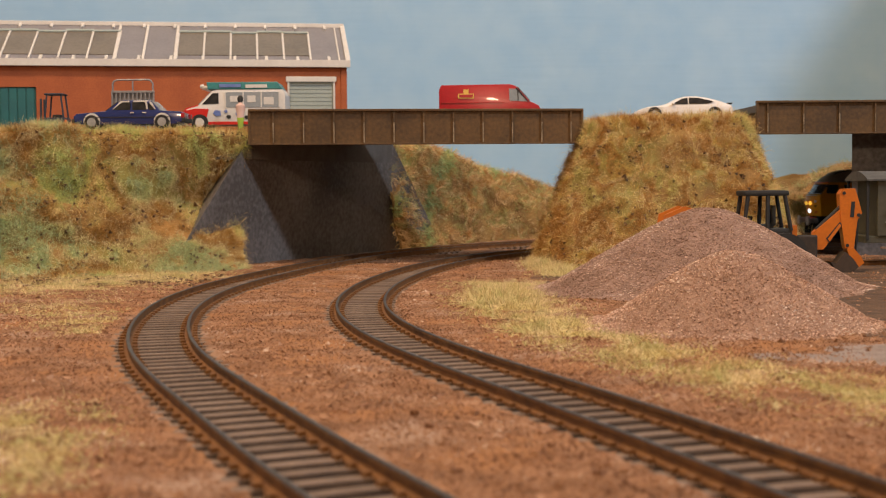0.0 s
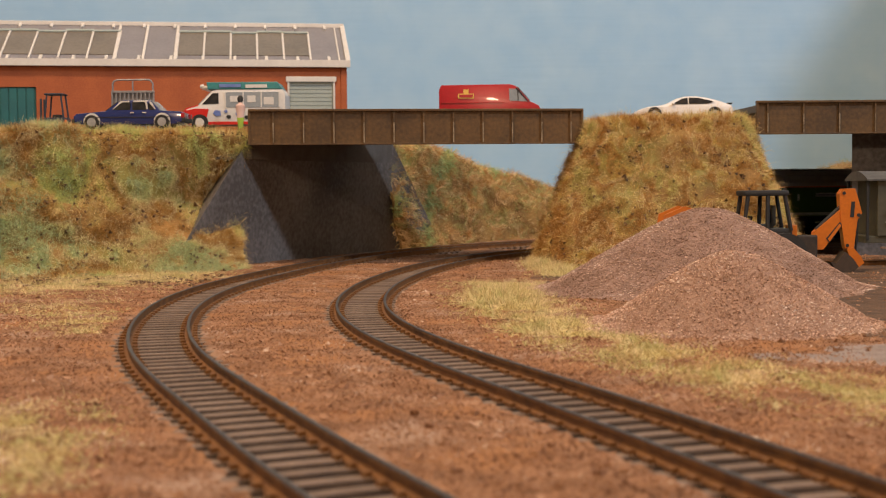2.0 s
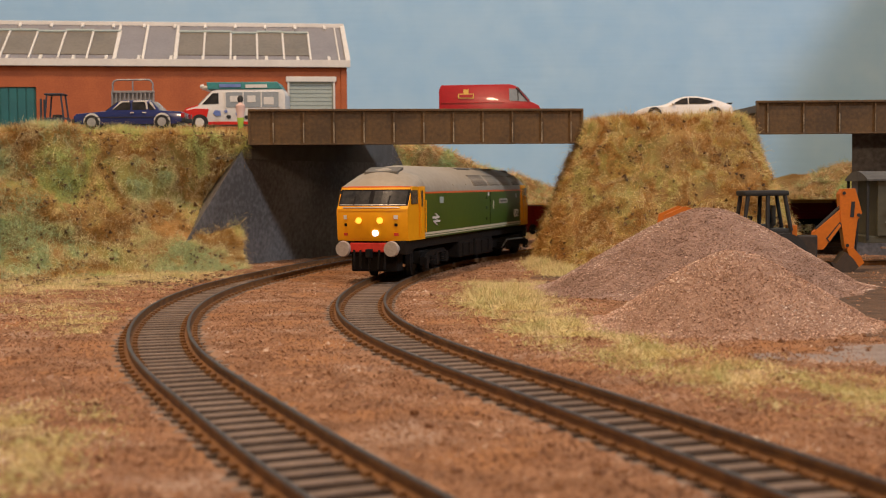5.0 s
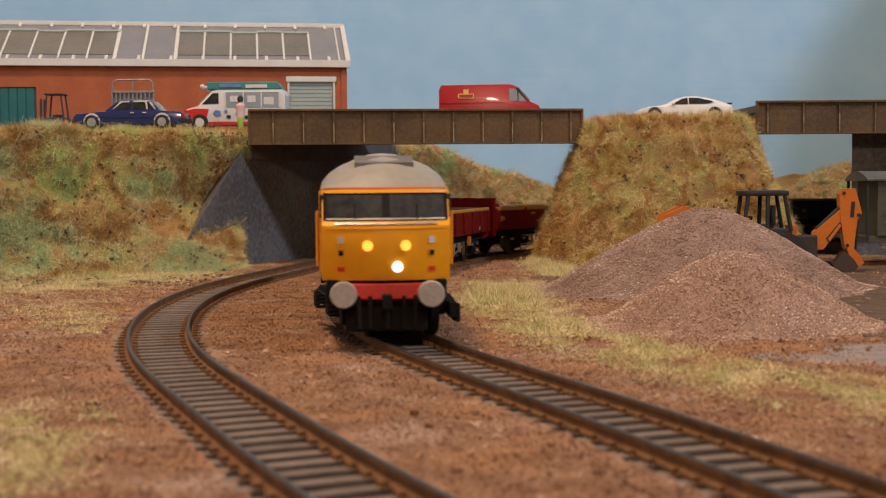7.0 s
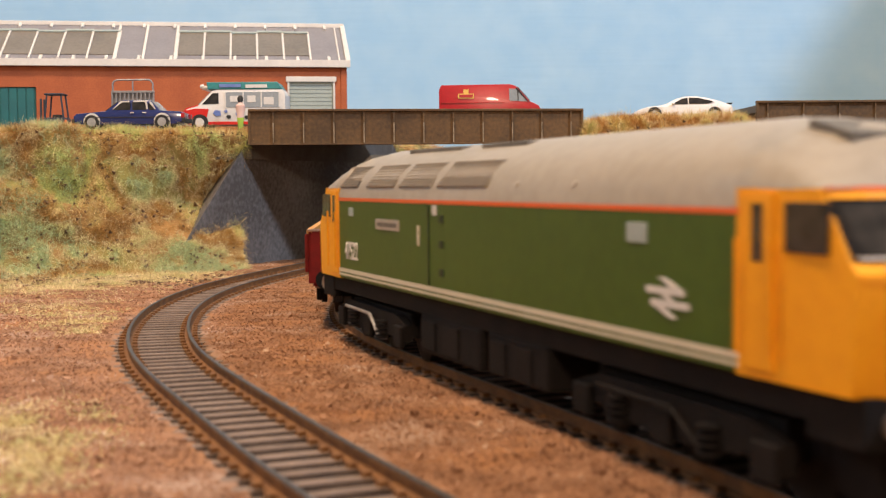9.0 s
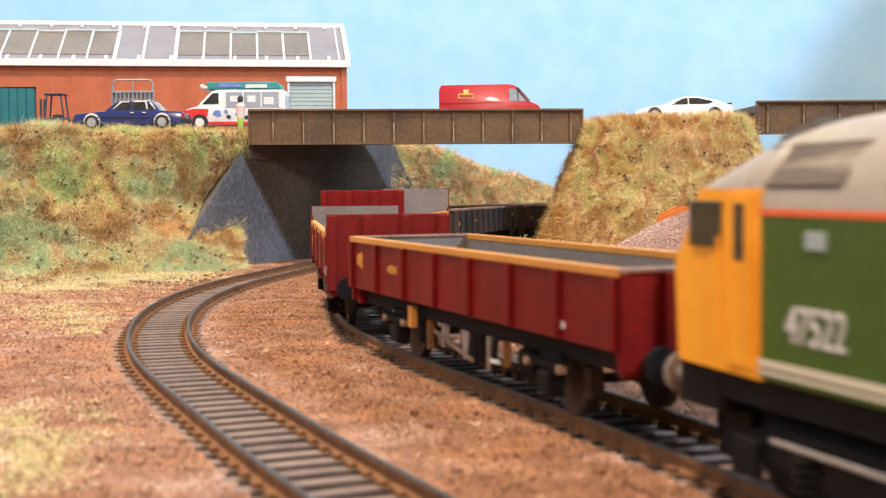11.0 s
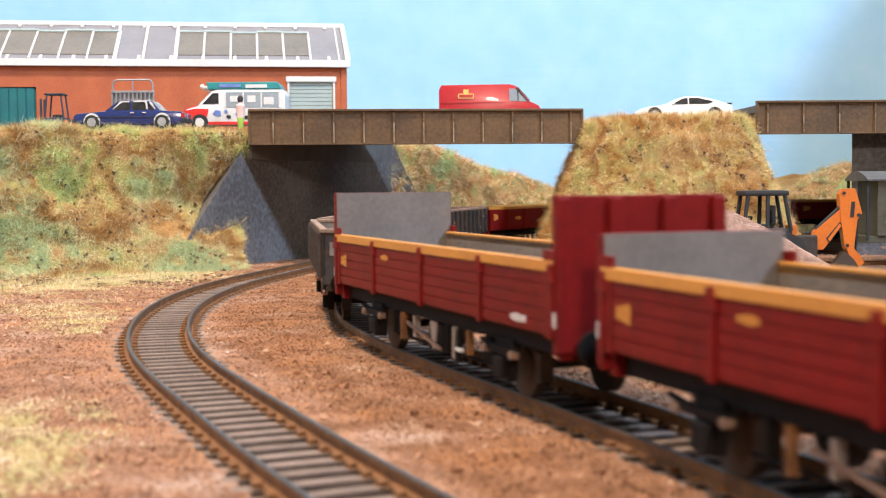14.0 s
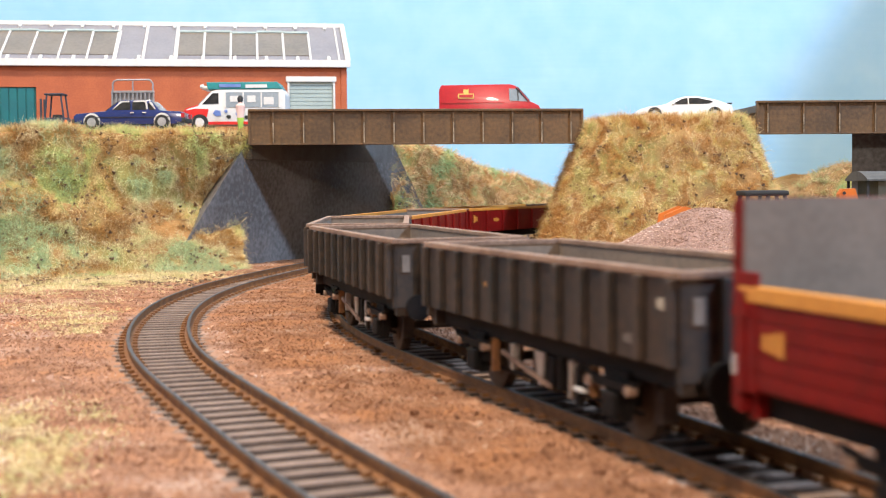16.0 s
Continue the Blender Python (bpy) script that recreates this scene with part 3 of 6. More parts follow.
# ---- gravel heaps ----
def heap(name, cx, cy, rx, ry, h, count, seed, label, material, size):
    nr, na = 46, 110
    rows = []
    for i in range(nr + 1):
        r = 1.25 * i / nr
        row = []
        for j in range(na):
            a = 2 * math.pi * j / na
            wob = 1 + 0.10 * noise.noise(Vector((math.cos(a) * 1.6, math.sin(a) * 1.6, seed)))
            x, y = cx + rx * r * math.cos(a) * wob, cy + ry * r * math.sin(a) * wob
            q = math.sqrt(r * r + 0.05) - 0.2236
            z = h * (1 - q * 1.13) if q < 0.8 else h * 0.096 * math.exp(-(q - 0.8) * 9)
            z += 0.5 * lump(x, y, 9, seed) + 0.3 * lump(x, y, 3.5, seed) - (2.0 if i == nr else 0.0)
            row.append((x, y, z + 0.6))
        rows.append(row)
    V = np.array(rows)
    i = np.arange((nr + 1) * na).reshape(nr + 1, na)
    j = np.roll(i, -1, axis=1)
    faces = np.stack([i[:-1], i[1:], j[1:], j[:-1]], -1).reshape(-1, 4)
    ob = raw_mesh(name, V.reshape(-1, 3), faces, material, True)
    tagged(ob, label, "spoil heap", "spoil heaps")
    P, N = on_sheet(np.concatenate([V, V[:, :1]], 1), count)
    st = chips("gravel", P + np.array([0, 0, 0.16]), size, PILESTONE if material is PILE else PINKSTONE, "fine pinkish-grey gravel on the heap", 0.5)
    st.parent = ob
    del st["category"]
    return ob


heap("spoil_cone", 110, 530, 62, 56, 34.2, 42000, 1.0, "large cone of brownish-grey gravel on the board", PILE, 0.55)
heap("spoil_cone", 90, 396, 41, 38, 23.4, 26000, 5.0, "smaller cone of fine pink gravel before the large one", PILE_PINK, 0.48)


# ---- thin patches of other soil ----
def soil_patch(name, cx, cy, rx, ry, material, seed, label, rise=0.9, turn=0.0):
    xs, ys = np.linspace(-1.2, 1.2, 70), np.linspace(-1.2, 1.2, 70)
    U, W = np.meshgrid(xs, ys)
    c, s = math.cos(turn), math.sin(turn)
    X, Y = cx + U * rx * c - W * ry * s, cy + U * rx * s + W * ry * c
    edge = np.vectorize(lambda a, b: 0.55 * lump(a, b, 22, seed) + 0.35 * lump(a, b, 7, seed))(X, Y)
    Z = ground_at(X.ravel(), Y.ravel()).reshape(X.shape) + rise * np.clip(1.0 - np.sqrt(U ** 2 + W ** 2) + 0.6 * edge, -1.2, 0.5)
    V = np.stack([X, Y, Z], -1)
    i = np.arange(4900).reshape(70, 70)
    faces = np.stack([i[:-1, :-1], i[:-1, 1:], i[1:, 1:], i[1:, :-1]], -1).reshape(-1, 4)
    return tagged(raw_mesh(name, V.reshape(-1, 3), faces, material, True), label, "soil", kind="structure")


DARK_SOIL = mat("dark_brown_soil", (0.13, 0.07, 0.036), (0.055, 0.03, 0.016), 500, 0.95, 0.6)
soil_patch("soil_1", 86, 575, 45, 60, DARK_SOIL, 2.0, "dark brown soil at the foot of the embankment")
soil_patch("soil_2", 165, 470, 80, 120, DARK_SOIL, 3.0, "dark brown soil round the gravel heaps")
soil_patch("soil_3", 150, 318, 62, 26, GREY_YARD, 6.0, "flat dusty grey yard patch", 1.4)
soil_patch("soil_4", 260, 650, 130, 90, DARK_SOIL, 7.0, "dark brown soil round the siding")

# ---- fibre grass ----
def clumpy(p, keep, size=7.0):
    """Tufts with thin places between them."""
    f = np.array([noise.noise(Vector(q / size)) for q in p])
    return keep * np.clip(0.35 + 1.6 * f, 0.05, 1.0)


P, N = on_sheet(LEFT_V, 135000, 0, None, lambda p: clumpy(p, (p[:, 0] > -330).astype(float) + 0.001))
blades("bank_grass", P, -N if N[:, 1].mean() > 0 else N, 5.4, 0.18, 0.6, BANK_GRASS, "straw, ochre and green fibre grass on the bank")
P, N = on_sheet(MOUND_V, 140000, 0, 40, lambda p: clumpy(p, (p[:, 1] < 800) * 1.0 + 0.05, 6.0))
blades("mound_grass", P, N if N[:, 2].mean() > 0 else -N, 4.8, 0.17, 0.6, MOUND_GRASS, "straw and ochre fibre grass on the mound")
P, N = on_sheet(FAR_V, 50000, 0, 24, lambda p: clumpy(p, ((p[:, 0] < 150) | ((p[:, 0] > 285) & (p[:, 0] < 420))) * 1.0 + 0.0001, 9.0))
blades("far_grass", P, N if N[:, 2].mean() > 0 else -N, 8.0, 0.34, 0.6, FAR_GRASS, "mottled fibre grass on the distant bank")
STRAW = mat("long_straw_fibres", (0.80, 0.66, 0.38), (0.60, 0.42, 0.18), 300, 0.6, 0, island=0.9)
for V, cnt, far in ((LEFT_V, 3200, -330), (MOUND_V, 2600, 0)):
    P, N = on_sheet(V, cnt, 6, 44, lambda p: clumpy(p, ((p[:, 0] > far) & (p[:, 1] < 790)) + 0.001, 14.0))
    blades("straw", P, -N if N[:, 2].mean() < 0 else N, 11.0, 0.16, 0.65, STRAW, "long pale straw fibres among the grass", 0.5)
P, N = on_sheet(LEFT_V, 520, 4, None, lambda p: clumpy(p, (p[:, 0] > -300) * 1.0, 12.0))
chips("leaf_scraps", P + np.array([0, -2.0, 1.0]), 1.5, SCRAP, "dark dry leaf scraps caught in the grass", 0.9)
P, N = on_sheet(MOUND_V, 600, 0, 40, lambda p: clumpy(p, (p[:, 1] < 780) * 1.0, 10.0))
chips("leaf_scraps", P + np.array([0, -1.6, 0.8]), 1.4, SCRAP, "dark dry leaf scraps caught in the grass", 0.9)


def strip(count, line, spread, length, lean, label, seed, name="ground_grass"):
    """Flat grass along a line on the board, thinning out to its sides."""
    line = np.array(line, float)
    d = np.concatenate([[0], np.cumsum(np.hypot(*np.diff(line, axis=0).T))])
    q = RNG.uniform(0, d[-1], count)
    w = np.interp(q, d, spread)
    x = np.interp(q, d, line[:, 0]) + RNG.normal(0, 1, count) * w
    y = np.interp(q, d, line[:, 1]) + RNG.normal(0, 1, count) * w * 1.2
    ok = (noise_at(x, y, 16, seed) + RNG.normal(0, 0.22, count) > -0.05)
    ok &= np.minimum(track_distance(TRACK_A, x, y), track_distance(TRACK_B, x, y)) > 17
    x, y = x[ok], y[ok]
    P = np.stack([x, y, ground_at(x, y) + 0.4], -1)
    return blades(name, P, np.tile([0, 0, 1.0], (len(P), 1)), length, 0.17, lean, FLAT_GRASS, label, 0.2)


strip(60000, [(26, 560), (22, 480), (30, 400), (50, 320), (75, 270), (100, 250), (140, 225)], [10, 9, 8, 8, 10, 12, 14], 2.6, 0.75, "pale yellow-green flat grass beside the track", 1.0)
strip(5000, [(24, 520), (18, 500), (26, 440)], [6, 5, 6], 6.5, 0.5, "tall dry tufts beside the track", 2.0)
strip(9000, [(52, 700), (56, 640), (64, 600)], [6, 6, 8], 5.0, 0.6, "dry tufts at the foot of the mound", 2.0)
strip(34000, [(-240, 560), (-180, 560), (-150, 590), (-130, 640)], [26, 22, 18, 10], 2.6, 0.75, "thin yellow-green flat grass on the board", 3.0)
strip(7000, [(-150, 480), (-120, 430), (-112, 380)], [14, 10, 5], 1.8, 0.8, "thin yellow-green flat grass on the board", 4.0)
strip(6000, [(-80, 250), (-72, 225), (-66, 195), (-62, 170)], [7, 6, 5, 5], 2.2, 0.75, "green flat grass in a small patch", -3.0)
GREEN_FIBRE = mat("grey_green_fibres", (0.42, 0.56, 0.36), (0.24, 0.40, 0.18), 300, 0.6, 0, island=0.8)
P, N = on_sheet(LEFT_V, 20000, 4, None, lambda p: clumpy(p, np.clip((-175 - p[:, 0]) / 60, 0, 1) * (p[:, 0] > -330) + 0.001, 16.0))
blades("green_grass", P, -N if N[:, 2].mean() < 0 else N, 6.5, 0.19, 0.6, GREEN_FIBRE, "grey-green fibre grass on the bank")
# upright fringe along the crests
for V, lo, hi, m, lab in ((LEFT_V, 36, 48, BANK_GRASS, "upright grass fringe along the yard edge"), (MOUND_V, 28, 34, MOUND_GRASS, "upright grass fringe along the mound top")):
    P, N = on_sheet(V, 9000, lo, min(hi, V.shape[0] - 1), lambda p: ((p[:, 0] > -330) & (p[:, 1] < 790)) * 1.0 + 0.001)
    blades("fringe_grass", P, np.tile([0, -0.25, 1.0], (len(P), 1)), 6.5, 0.18, 0.35, m, lab, 0.2)
n = 700
x, y = RNG.uniform(-260, -110, n), RNG.uniform(560, 640, n)
chips("ground_scraps", np.stack([x, y, ground_at(x, y) + 0.6], -1), 1.7, SCRAP, "dark dry leaf scraps on the board", 0.35)


# ---- the train ----
def wheelset(parent, x, r, material=RUSTWHEEL, name="wheelset"):
    bm = B()
    cyl(bm, (0, -9.5, 0), (0, 9.5, 0), 1.0, 8)
    for y in (-8.6, 8.6):
        cyl(bm, (0, y - 1.1, 0), (0, y + 1.1, 0), r, 24)
        cyl(bm, (0, y - 1.3 if y < 0 else y + 1.3, 0), (0, y, 0), r * 0.62, 16)
    ob = part(name, bm, material, parent)
    ob.matrix_basis = at_mm(x, 0, r)
    return ob


LEVELS = [(17.0, 117.6, 121.0), (18.6, 118.0, 121.8), (29.4, 118.8, 122.8), (31.4, 118.6, 122.4), (32.6, 117.4, 120.8), (40.2, 112.4, 115.6), (41.3, 111.8, 115.0)]


def cab_front(y, z):
    """How far forward the cab's front lies at a height and a distance from the middle."""
    zs = [l[0] for l in LEVELS]
    c = np.interp(z, zs, [l[1] for l in LEVELS])
    m = np.interp(z, zs, [l[2] for l in LEVELS])
    return m - (m - c) * min(1.0, abs(y) / 16.4) ** 2


def cab_panel(y0, y1, z0, z1, out=0.3, thick=0.5, n=8):
    bm = B()
    rings = []
    for i in range(n + 1):
        y = y0 + (y1 - y0) * i / n
        a, b = cab_front(y, z0), cab_front(y, z1)
        rings.append([(a + out, y, z0), (b + out, y, z1), (b + out - thick, y, z1), (a + out - thick, y, z0)])
    return loft(bm, rings)


SIDE = 17.7


def build_loco():
    t = thing("diesel_locomotive", pose(0, 0, 0), "green diesel locomotive with yellow cab ends and grey roof", "locomotive")
    part("body_side", box(B(), -96, 96, -SIDE, SIDE, 17.2, 38.6, 0.3), GREEN, t)
    for side in (-1, 1):
        y = side * (SIDE + 0.08)
        part("cantrail_line", box(B(), -96, 96, min(y, y - side * 0.3), max(y, y - side * 0.3), 37.9, 38.75), ORANGE_LINE, t, "thin orange cantrail line")
        for z0, z1 in ((18.0, 18.5), (18.9, 19.9)):
            part("waist_line", box(B(), -96, 96, min(y, y - side * 0.3), max(y, y - side * 0.3), z0, z1), CREAM, t, "cream line along the body")
    # roof, domed at both ends
    prof = [(SIDE, 38.5), (17.1, 41.2), (15.2, 44.4), (12.2, 47.2), (8.0, 49.6), (4.0, 50.9), (0, 51.3)]
    rings = []
    for x, wy, wz in [(-115.2, 0.94, 0.02), (-113.0, 0.96, 0.28), (-109, 0.975, 0.55), (-103, 0.99, 0.8), (-96, 1, 0.92), (-95, 1, 0.95), (-84, 1, 1.0), (84, 1, 1.0), (95, 1, 0.95), (96, 1, 0.92), (103, 0.99, 0.8), (109, 0.975, 0.55), (113.0, 0.96, 0.28), (115.2, 0.94, 0.02)]:
        base = 41.2 if abs(x) > 95.5 else 38.5
        half = [(y * wy, base + (z - 38.5) * (51.3 - base) / 12.8 * wz) for y, z in prof]
        bow = lambda y: -3.0 * (y / SIDE) ** 2 * (1 if x > 0 else -1) * (1 if abs(x) > 100 else 0)
        rings.append([(x + bow(y), y, z) for y, z in half] + [(x + bow(y), -y, z) for y, z in half[-2::-1]])
    part("roof", loft(B(), rings), LOCO_ROOF, t, "pale grey domed roof", smooth=True)
    # roof grilles along the shoulders
    for x0, x1, side_n in ((-112 + 12, -80, 9), (-72, -50, 8), (-46, -24, 8), (-20, 8, 10)):
        for side in (-1, 1):
            g = B()
            a, b = Vector((0, side * 17.15, 41.5)), Vector((0, side * 12.4, 46.8))
            nrm = Vector((0, side * 0.75, 0.66))
            loft(g, [[(x, *(p + nrm * o)[1:]) for x, p, o in ((x0, a, 0.25), (x1, a, 0.25), (x1, b, 0.25), (x0, b, 0.25))],
                     [(x, *(p + nrm * o)[1:]) for x, p, o in ((x0, a, -0.9), (x1, a, -0.9), (x1, b, -0.9), (x0, b, -0.9))]])
            gr = part("roof_grille", g, ROOF_DARK if x0 < -78 else WAGON_RIM_GRILLE, t, "grey louvred roof grille")
            for k in range(side_n):
                u = (k + 0.5) / side_n
                p = a.lerp(b, u) + nrm * 0.35
                part("slat", box(B(), x0 + 0.4, x1 - 0.4, p.y - 0.16, p.y + 0.16, p.z - 0.16, p.z + 0.16), LOCO_ROOF, gr)
    for x0, x1 in ((-66, -30), (-18, 6)):
        part("roof_fan_panel", box(B(), x0, x1, -7.5, 7.5, 49.0, 50.75, 0.3), ROOF_DARK, t, "dark recessed roof panel")
    for x in (22, 46):
        for side in (-1, 1):
            part("roof_rib", loft(B(), [[(x - 0.5, side * 17.1, 41.9), (x + 0.5, side * 17.1, 41.9), (x + 0.5, side * 17.3, 41.5), (x - 0.5, side * 17.3, 41.5)],
                                        [(x - 0.5, side * 8.0, 49.3), (x + 0.5, side * 8.0, 49.3), (x + 0.5, side * 8.0, 48.6), (x - 0.5, side * 8.0, 48.6)]]), LOCO_ROOF, t)
    # cab ends
    for end in (1, -1):
        cab = B()
        rings = []
        for z, c, m in LEVELS:
            half = [(95.5, SIDE + 0.05)] + [(cab_front(y, z), y) for y in (16.9, 14.5, 11, 7, 3.5)] + [(cab_front(0, z), 0)]
            ring = [(x * end, y, z) for x, y in half] + [(x * end, -y, z) for x, y in half[-2::-1]]
            rings.append(ring)
        shell = part("cab", loft(cab, rings), YELLOW, t, "yellow cab end", smooth=True)

        def flip(bm):
            if end < 0:
                bmesh.ops.rotate(bm, verts=bm.verts, cent=(0, 0, 0), matrix=Matrix.Rotation(math.pi, 3, "Z"))
            return bm

        for y0, y1 in ((-15.6, -1.0), (1.0, 15.6)):
            part("windscreen", flip(cab_panel(y0, y1, 33.5, 39.5, 0.3, 0.5)), WINDOW, shell, "dark cab windscreen")
        part("windscreen_surround", flip(cab_panel(-16.6, 16.6, 32.7, 40.3, 0.1, 0.4)), BLACK, shell)
        part("cab_brow", flip(cab_panel(-16.4, 16.4, 40.0, 40.9, 0.45, 0.9)), YELLOW, shell)
        part("brow_line", flip(cab_panel(-16.4, 16.4, 40.95, 41.5, 0.5, 0.9)), ORANGE_LINE, shell, "thin orange line over the windscreen")
        part("nose_ridge", flip(cab_panel(-16.2, 16.2, 30.6, 31.3, 0.35, 0.6)), YELLOW, shell)
        for y in (-8.2, 8.2):
            part("wiper", flip(cab_panel(y - 0.25, y + 0.25, 33.2, 37.2, 0.55, 0.3, 2)), BLACK, shell)
        part("window_sill_strip", flip(cab_panel(-15.8, 15.8, 33.0, 33.4, 0.5, 0.5)), BUFFER, shell)
        part("handrail", flip(cab_panel(-13.5, 13.5, 31.8, 32.2, 0.75, 0.35)), STEEL, shell)
        for y in (-5.0, 5.0):
            l = B()
            x = cab_front(y, 26.2)
            cyl(l, (x - 0.6, y, 26.2), (x + 0.55, y, 26.2), 1.35, 20)
            part("marker_light", flip(l), WARM_LAMP, shell, "glowing warm yellow marker light", smooth=True)
        l = B()
        cyl(l, (cab_front(3, 20.6) - 0.6, 2.8, 20.6), (cab_front(3, 20.6) + 0.8, 2.8, 20.6), 1.4, 20)
        part("headlight", flip(l), WHITE_LAMP if end > 0 else WINDOW, shell, "bright white round headlight", smooth=True)
        for y in (-12, 12):
            part("lamp_bracket", flip(cab_panel(y - 0.8, y + 0.8, 26.8, 28.6, 0.35, 0.6, 2)), WHITE, shell)
            part("socket", flip(cab_panel(y - 0.6, y + 0.6, 23.6, 24.9, 0.5, 0.8, 2)), BLACK, shell)
            part("socket", flip(cab_panel(y - 0.9, y + 0.9, 19.4, 20.6, 0.4, 0.6, 2)), REDBEAM, shell)
        for side in (-1, 1):
            y0, y1 = sorted((side * (SIDE + 0.25), side * (SIDE - 0.4)))
            part("side_window", flip(box(B(), 105.5, 113.8, *sorted((side * (SIDE - 1.2), side * (SIDE - 0.12))), 33.4, 39.6, 0.15)), WINDOW, shell, "dark cab side window")
            part("side_window", flip(box(B(), 99.2, 101.6, y0 - 0.1, y1 + 0.1, 32, 39.4, 0.1)), WINDOW, shell, "narrow dark door window")
            d = part("cab_door", flip(box(B(), 97.2, 103.6, y0, y1, 18.2, 40.6, 0.15)), YELLOW, shell)
            for x in (96.6, 104.3):
                hr = B()
                cyl(hr, (x, side * (SIDE + 0.9), 20), (x, side * (SIDE + 0.9), 35), 0.28, 6)
                part("handrail", flip(hr), YELLOW, shell)
        # buffer beam and buffers
        part("draw_frame", flip(box(B(), 108, 119, -16.0, 16.0, 10.8, 17.1, 0.4)), BLACK, t)
        part("buffer_beam", flip(box(B(), 118.5, 121.3, -9.6, 9.6, 12.0, 16.2, 0.4)), REDBEAM, t, "red buffer beam")
        for y in (-11.4, 11.4):
            b = B()
            cyl(b, (118, y, 13.65), (125.0, y, 13.65), 1.9, 16)
            cyl(b, (125.0, y, 13.65), (126.4, y, 13.65), 3.6, 24, 3.2)
            part("buffer", flip(b), BUFFER, t, "round grey buffer", smooth=True)
        h = B()
        box(h, 121, 124.5, -1.3, 1.3, 9.5, 13.5, 0.4)
        cyl(h, (122.5, 0, 4.5), (122.5, 0, 10), 0.7, 8)
        for y in (-7.5, -4.5, 4.5, 7.5):
            cyl(h, (121.8, y, 13), (122.6, y * 0.95, 4.5), 0.55, 6)
        part("coupling", flip(h), BLACK, t)
        part("air_dam", flip(box(B(), 108, 116, -11, 11, 3.0, 10.8, 0.5)), BLACK, t)
        part("horn_grille", flip(loft(B(), [[(97.5, -8.0, 50.3), (97.5, 8.0, 50.3), (97.5, 8.0, 47.5), (97.5, -8.0, 47.5)], [(106.0, -8.0, 48.2), (106.0, 8.0, 48.2), (106.0, 8.0, 44.5), (106.0, -8.0, 44.5)]])), ROOF_DARK, t, "dark roof-end grille")
    # underframe
    part("underframe", box(B(), -112, 112, -15.8, 15.8, 13.0, 17.3), BLACK, t)
    part("fuel_tank", box(B(), -34, 2, -16.2, 16.2, 4.2, 13.2, 1.0), BLACK, t)
    part("battery_box", box(B(), 6, 34, -16.2, 16.2, 4.8, 13.2, 0.8), BLACK, t)
    for side in (-1, 1):
        for x, w in ((-28, 9), (-14, 9), (12, 7), (24, 7)):
            y0, y1 = sorted((side * 16.1, side * 16.7))
            part("locker_door", box(B(), x - w / 2, x + w / 2, y0, y1, 5.4, 11.8, 0.2), BLACK, t)
        # name plate, number and emblem on the side
        y0, y1 = sorted((side * (SIDE - 0.2), side * (SIDE + 0.25)))
        k = -1 if side > 0 else 1
        np_ = part("name_plate", box(B(), -62 * 1, -44, y0, y1, 31.2, 33.8, 0.1), BUFFER, t, "grey name plate")
        box_y = side * (SIDE + 0.3)
        part("lettering_bar", box(B(), -60.5, -45.5, min(y0, box_y), max(y1, box_y), 32, 33), ROOF_DARK, np_)
        for x0, x1, z0, z1 in ((-86, -82, 34.0, 36.2), (66, 72, 33.2, 36.2)):
            part("body_window", box(B(), x0, x1, y0, y1, z0, z1, 0.1), SHUTTER, t, "small grey body-side window")
        part("door_panel", box(B(), -24, -23.4, y0, y1, 20, 37.7), BLACKGREEN, t)
        for z in (22.5, 28.5, 34):
            part("grille", box(B(), -17, -14.6, y0, y1, z, z + 1.6, 0.1), BLACKGREEN, t)
        part("data_panel", box(B(), -21, -18.6, y0, y1, 35.5, 37.6), WHITE, t)
        part("data_panel", box(B(), -31, -29.8, y0, y1, 28.5, 33), CREAM, t)
        # emblem of two pale offset bars joined by slanting strokes
        e = B()
        s = -1 if side < 0 else 1
        for cz, dx in ((27.4, 0.6), (24.6, -0.6)):
            prism(e, [(78 - 4.6 + s * dx, cz - 0.75), (78 + 4.6 + s * dx, cz - 0.75), (78 + 4.6 + s * dx, cz + 0.75), (78 - 4.6 + s * dx, cz + 0.75)], y0, y1)
        prism(e, [(78 - s * 3.6, 27.9), (78 + s * 0.4, 30.3), (78 + s * 2.2, 30.3), (78 - s * 1.4, 27.9)], y0, y1)
        prism(e, [(78 - s * 2.6, 24.8), (78 + s * 1.0, 27.2), (78 + s * 2.6, 27.2), (78 - s * 1.0, 24.8)], y0, y1)
        prism(e, [(78 + s * 3.6, 24.1), (78 - s * 0.4, 21.7), (78 - s * 2.2, 21.7), (78 + s * 1.4, 24.1)], y0, y1)
        for v in e.verts:
            v.co.x, v.co.z = 78 + (v.co.x - 78) * 1.15, 25.6 + (v.co.z - 26) * 0.66
        part("emblem", e, WHITE, t, "pale double-stroke emblem")
        cv = bpy.data.curves.new("running_number", "FONT")
        cv.body, cv.size, cv.extrude, cv.align_x = "47522", 6.6 * MM, 0.1 * MM, "CENTER"
        cv.materials.append(WHITE)
        num = new("running_number", cv)
        num.parent = t
        num.scale = (0.72, 1, 1)
        num.matrix_basis = pose(-84 * MM, side * (SIDE + 0.12) * MM, 22.6 * MM, 90, 0, 0 if side < 0 else 180) @ Matrix.Diagonal((0.72, 1, 1, 1))
    wheels, bogies = [], []
